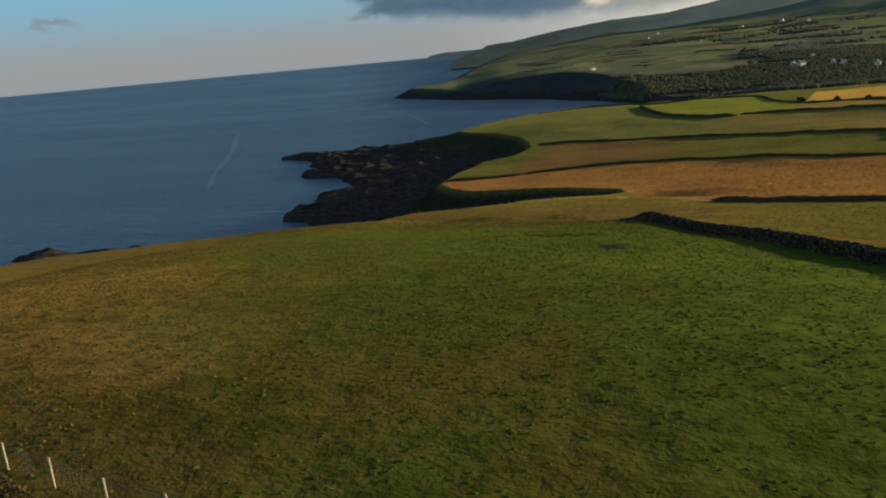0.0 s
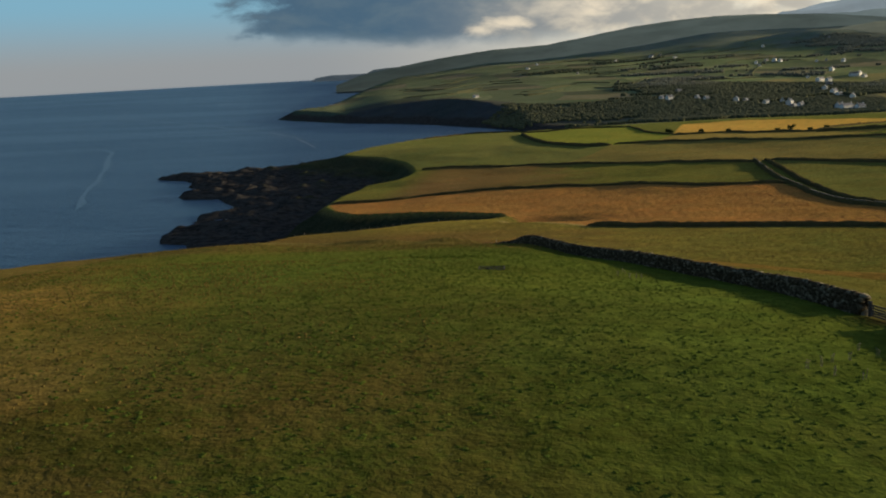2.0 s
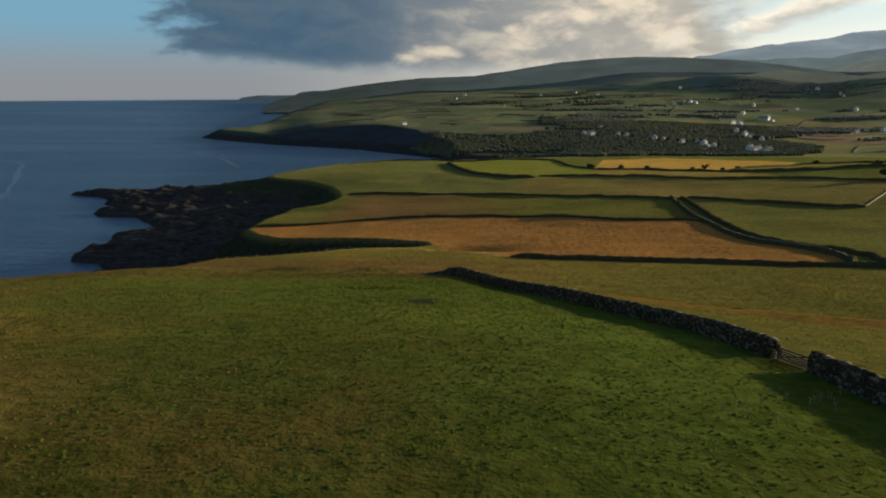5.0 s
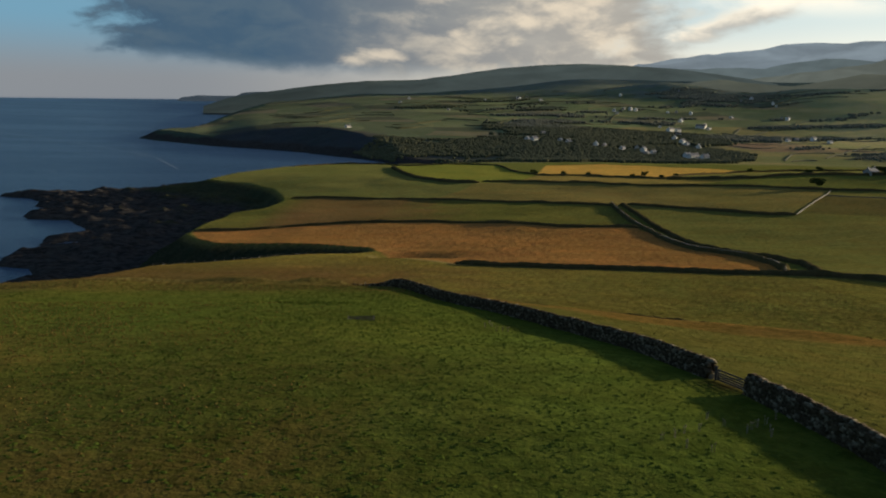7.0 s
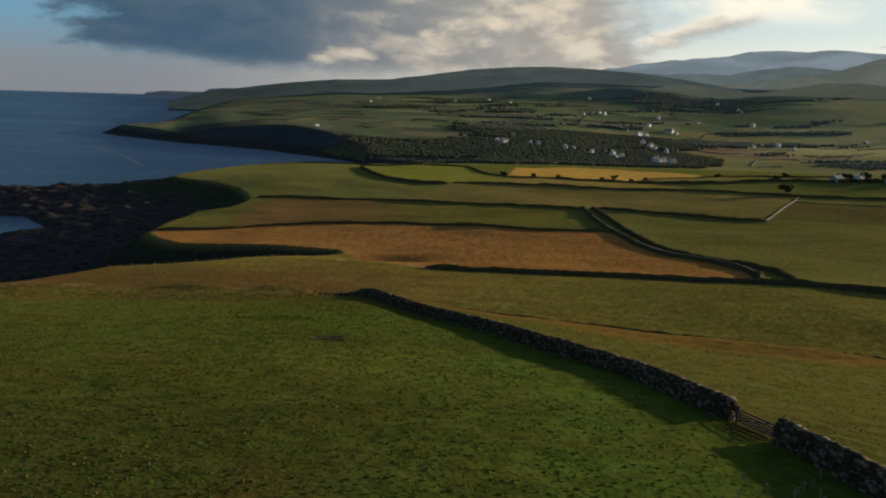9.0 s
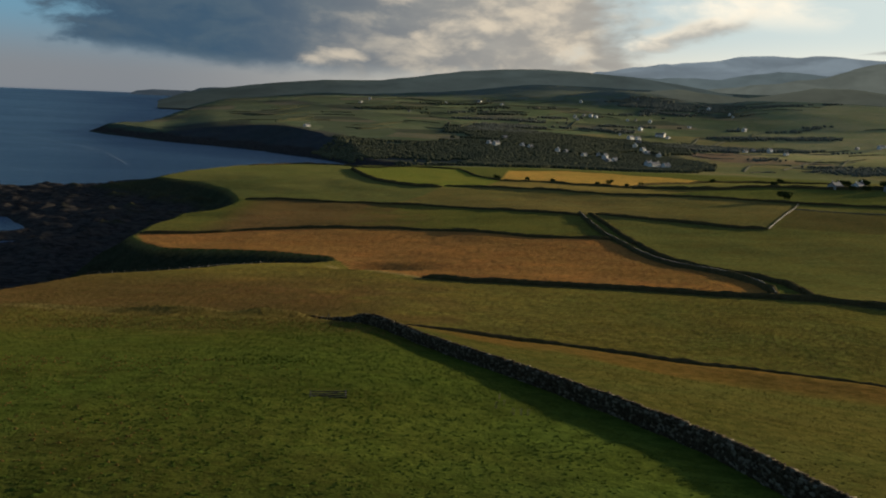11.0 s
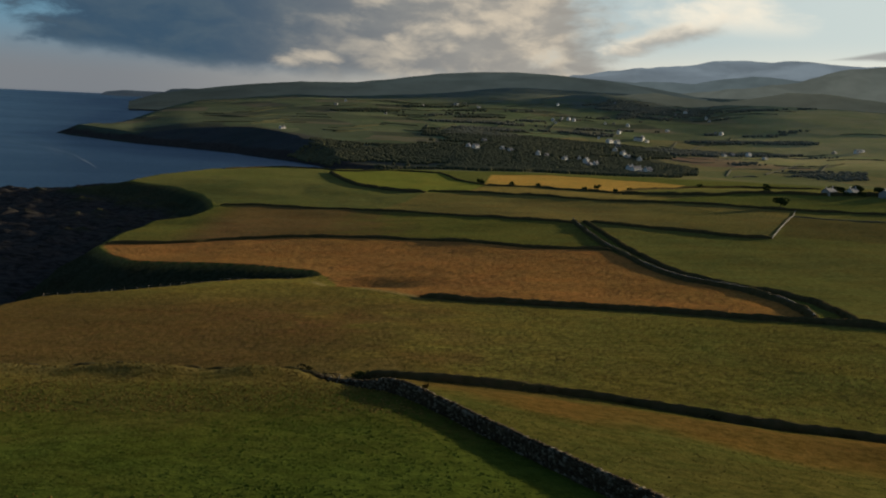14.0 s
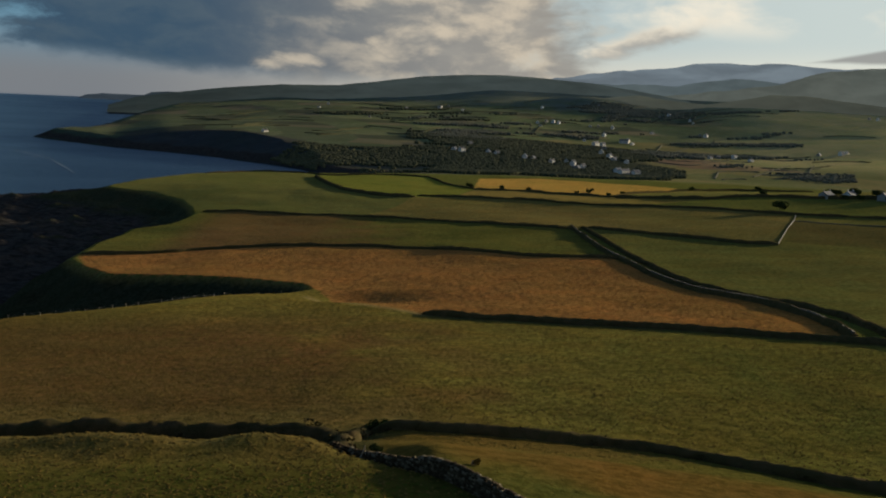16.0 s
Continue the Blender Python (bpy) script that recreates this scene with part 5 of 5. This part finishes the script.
ca, sa = sy[:, None], -sx[:, None]
verts = np.stack([blocks[..., 0] * ca - blocks[..., 1] * sa + x[:, None], blocks[..., 0] * sa + blocks[..., 1] * ca + y[:, None], blocks[..., 2] + cz[:, None]], -1).reshape(-1, 3)
coping = raw_mesh("coping", verts, (CUBE_F[None] + (np.arange(len(x)) * 8)[:, None, None]).reshape(-1, 4))
part("coping", coping, PALESTONE, bpy.data.objects["field_bank.009"], "pale loose coping stones", kind="stuff")

# ---- where the houses stand ----
SITES = {
    "hill": ([(-75, 2685), (-48, 2900), (76, 2290), (220, 2782), (344, 2840), (382, 2899), (397, 2653), (679, 2708), (887, 2733)], (0, 1, 2)),
    "middle": ([(526, 2152), (514, 2070), (568, 2219), (581, 2193), (589, 2166), (665, 2124), (691, 2133), (622, 1879), (720, 2100), (807, 2039), (988, 2434), (1032, 2464), (1039, 2324), (1025, 2269), (928, 2014), (933, 1990)], (1, 0, 2, 3)),
    "shore": ([(189, 1382), (198, 1356), (232, 1482), (244, 1360), (255, 1341), (292, 1295), (306, 1294), (330, 1267), (358, 1282), (357, 1240), (353, 1205), (368, 1224)], (0, 1, 2, 0)),
    "strand": ([(534, 1751), (530, 1660), (544, 1654), (517, 1565), (478, 1467), (473, 1405), (473, 1379), (627, 1754), (645, 1779), (639, 1734), (471, 1313)], (0, 3, 1)),
    "front": ([(402, 1162), (404, 1142), (418, 1132)], (1, 3, 1)),
    "plain": ([(721, 1523), (746, 1541), (780, 1540), (782, 1478), (982, 1571), (1027, 1563), (1050, 1580), (1567, 2245), (1570, 2210)], (0, 2, 1)),
    "right": ([(338, 563), (354, 560), (367, 541), (380, 536)], (2, 0, 2, 2)),
}
HOUSE_SPOTS = [(-141, 1523)] + [spot for spots, _ in SITES.values() for spot in spots]

# ---- far woods ----


def wood(name, label, n, place_fn, seed, size=(3.0, 6.0), mat=None):
    """Crowns of a far wood, each a handful of leaf clumps."""
    r = np.random.default_rng(seed)
    x, y = place_fn(r, n)
    z = lie(x, y)
    ok = z > sea_level(np.hypot(x, y)) + 3
    for hx, hy in HOUSE_SPOTS:
        # gardens and the open ground below each house
        ok &= ~((np.abs(x - hx - (y - hy) * hx / hy) < 11) & (y > hy - 26) & (y < hy + 8))
    x, y, z = x[ok], y[ok], z[ok]
    n = len(x)
    s = r.uniform(*size, n)
    # a lumpy dome for the mass of each crown, all of much the same height
    high = np.mean(size) * 1.25 * r.uniform(0.9, 1.1, n)
    ring = np.arange(7) * 0.8976
    rows = [np.stack([x, y, z + high], -1)[:, None]]
    for up, wide in ((0.93, 0.55), (0.66, 1.0), (-0.1, 0.9)):
        wob = wide * s[:, None] * r.uniform(0.8, 1.25, (n, 7))
        rows.append(np.stack([x[:, None] + np.cos(ring) * wob, y[:, None] + np.sin(ring) * wob, z[:, None] + (high * up)[:, None] * r.uniform(0.9, 1.1, (n, 7))], -1))
    dome = np.concatenate(rows, 1).reshape(-1, 3)
    one = [(0, 1 + k, 1 + (k + 1) % 7, 0) for k in range(7)]
    tri = np.array([q[:3] for q in one])
    side = np.array([(b + k, b + 7 + k, b + 7 + (k + 1) % 7, b + (k + 1) % 7) for b in (1, 8) for k in range(7)])
    side = np.concatenate([side[:, [0, 1, 2]], side[:, [0, 2, 3]]])
    f = (np.concatenate([tri, side])[None] + (np.arange(n) * 22)[:, None, None]).reshape(-1, 3)
    # loose leaf clumps over it
    m = 2
    c = r.normal(0, 1, (n, m, 3))
    c[..., 2] = np.abs(c[..., 2])
    c /= np.linalg.norm(c, axis=2)[..., None]
    c = c * np.stack([s * 0.75, s * 0.75, high * 0.4], -1)[:, None] + np.stack([x, y, z + high * 0.58], -1)[:, None]
    a, b = r.normal(0, 1, (n, m, 3)), r.normal(0, 1, (n, m, 3))
    a /= np.linalg.norm(a, axis=2)[..., None]
    b = np.cross(a, b)
    b /= np.linalg.norm(b, axis=2)[..., None]
    q = (s * 0.17)[:, None, None]
    v = np.stack([c - a * q, c + b * q, c + a * q], 2).reshape(-1, 3)
    me = raw_mesh(name, np.concatenate([dome, v]), np.concatenate([f, np.arange(len(v)).reshape(-1, 3) + len(dome)]), True)
    me.materials.append(mat or HAZYLEAF)
    return tagged(new(name, me), label, "woodland", kind="stuff")


def by_bearing(a0, a1, r0, r1, patchy=0.0, seed=3):
    def spread(r, n):
        a, d = np.radians(r.uniform(a0, a1, n)), r.uniform(r0, r1, n)
        x, y = np.sin(a) * d, np.cos(a) * d
        u, v = (np.degrees(a) - a0) / (a1 - a0), (d - r0) / (r1 - r0)
        rim = np.clip(np.minimum(np.minimum(u, 1 - u), np.minimum(v + 0.2, 1 - v)) * 5, 0, 1)
        keep = rugged(x * 0.55, y * 1.25, 130, 4, seed) + 0.05 * r.normal(0, 1, n) > patchy + 1.3 * (1 - rim)
        return x[keep], y[keep]
    return spread


wood("village_wood", "dark trees round the village above the bay", 15000, by_bearing(4.5, 23.5, 1060, 1720, -0.6, 3), 5, (2.6, 4.4), FARLEAF)
wood("slope_wood", "dark scrub on the steep side of the bay", 6000, by_bearing(-6, 10, 1100, 1430, -0.5, 6), 6, (2.0, 3.4), FARLEAF)
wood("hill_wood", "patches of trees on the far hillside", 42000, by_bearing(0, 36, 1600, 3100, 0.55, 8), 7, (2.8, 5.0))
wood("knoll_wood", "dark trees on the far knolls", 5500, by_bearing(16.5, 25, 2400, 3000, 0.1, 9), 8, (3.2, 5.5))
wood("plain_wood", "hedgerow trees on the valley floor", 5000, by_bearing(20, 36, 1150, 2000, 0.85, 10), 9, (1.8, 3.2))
wood("upper_wood", "shelter belts on the upper pastures", 6000, by_bearing(-5, 12, 2200, 2900, 0.7, 12), 10, (2.8, 4.6), FARLEAF)

# ---- far hedgerows ----
HEDGE_R = np.random.default_rng(12)
for k in range(90):
    a0, d0 = (HEDGE_R.uniform(-11, 33 if k < 46 else 15), HEDGE_R.uniform(1480, 3000 if k < 46 else 2600)) if k < 70 else (HEDGE_R.uniform(20, 32), HEDGE_R.uniform(1120, 1900))
    if k % 3 or a0 < 4:
        pts = [(a0 + q * HEDGE_R.uniform(0.9, 1.1), d0 + 40 * math.sin(a0 + q * 0.9) + 12 * q) for q in np.linspace(0, HEDGE_R.uniform(1.5, 4.5), 7)]
    else:
        pts = [(a0 + (0.12 + 0.3 * (k % 2)) * q, d0 + q * 55) for q in np.linspace(0, HEDGE_R.uniform(3, 6), 6)]
    path = [(math.sin(math.radians(a)) * d, math.cos(math.radians(a)) * d) for a, d in pts]
    if min(gz(*p) for p in path) > 12:
        bank(path, "dark hedgerow between far pastures", 1.7 if k < 70 else 1.2, 2.6, 6.0, 100 + k, FARLEAF if k < 70 else HAZYLEAF, 0.5, "hedgerow")

# ---- houses ----


def gable(w, d, wall_h, roof_h, over=0.35):
    bm = bmesh.new()
    x, y = w / 2 + over, d / 2 + over
    top, lo = wall_h + roof_h, wall_h - 0.12
    pts = [(-x, -y, lo), (x, -y, lo), (x, 0, top), (-x, 0, top), (-x, y, lo), (x, y, lo)]
    lower = [(p[0], p[1], p[2] - 0.22) for p in pts]
    v = [bm.verts.new(p) for p in pts + lower]
    for f in ((0, 1, 2, 3), (3, 2, 5, 4), (7, 6, 9, 8), (8, 9, 10, 11), (0, 6, 7, 1), (4, 5, 11, 10), (1, 7, 8, 2), (2, 8, 11, 5), (0, 3, 9, 6), (3, 4, 10, 9)):
        bm.faces.new([v[i] for i in f])
    bmesh.ops.recalc_face_normals(bm, faces=bm.faces)
    return bm


def house_proto(w, d, wall_h, roof_h, mat, label, storeys=1):
    root = new("house")
    bm = bmesh.new()
    pts = [(-w / 2, -d / 2), (w / 2, -d / 2), (w / 2, d / 2), (-w / 2, d / 2)]
    lo = [bm.verts.new((*p, -1.5)) for p in pts]
    hi = [bm.verts.new((*p, wall_h)) for p in pts]
    ridge_a, ridge_b = bm.verts.new((-w / 2, 0, wall_h + roof_h - 0.1)), bm.verts.new((w / 2, 0, wall_h + roof_h - 0.1))
    for f in ((lo[0], lo[1], hi[1], hi[0]), (lo[2], lo[3], hi[3], hi[2]), (lo[1], lo[2], hi[2], ridge_b, hi[1]), (lo[3], lo[0], hi[0], ridge_a, hi[3])):
        bm.faces.new(f)
    part("wall", bm, mat, root)
    roof = part("roof", gable(w, d, wall_h, roof_h), SLATE, root, "grey slate roof")
    for u in (-w / 2 + 0.6, w / 2 - 0.6):
        part("chimney", box(0.7, 0.7, 1.5, (u, 0, wall_h + roof_h + 0.4), 0.03), mat, roof)
    for side in (-1, 1):
        for floor in range(storeys):
            for u in np.linspace(-w / 2 + 1.5, w / 2 - 1.5, max(2, int(w / 3))):
                if floor == 0 and abs(u) < 0.9:
                    part("door", box(1.0, 0.10, 2.1, (u, side * d / 2, 1.05), 0.01), DARKWOOD, root)
                else:
                    win = part("window", box(1.15, 0.08, 1.2, (u, side * (d / 2 + 0.01), 1.5 + 2.7 * floor), 0.01), GLASS, root)
                    part("sill", box(1.35, 0.2, 0.10, (u, side * (d / 2 + 0.06), 0.84 + 2.7 * floor)), mat, win)
    return tagged(root, label, "house", "village houses")


homes = [house_proto(11, 6.5, 2.8, 2.4, RENDER, "small white-rendered cottage with slate roof"),
         house_proto(12, 7.5, 5.4, 2.8, RENDER, "two-storey white-rendered house with slate roof", 2),
         house_proto(10, 6.5, 3.0, 2.4, GREYWALL, "low grey house with slate roof among trees"),
         house_proto(20, 8, 5.6, 3.0, RENDER, "long two-storey white-rendered house with slate roof", 2)]
homes[0].matrix_basis = pose(-141, 1523, gz(-141, 1523), 0, 0, 48)
first_used = {0}
HOUSE_R = np.random.default_rng(4)
for where, (spots, kinds) in SITES.items():
    for k, (x, y) in enumerate(spots):
        kind = kinds[k % len(kinds)]
        m = pose(x, y, gz(x, y), 0, 0, (33 if where in ("right", "front", "plain") else HOUSE_R.choice([50, 38, 62, -30, 75])) + HOUSE_R.uniform(-8, 8))
        if kind in first_used:
            copy_thing(homes[kind], m)
        else:
            homes[kind].matrix_basis = m
            first_used.add(kind)
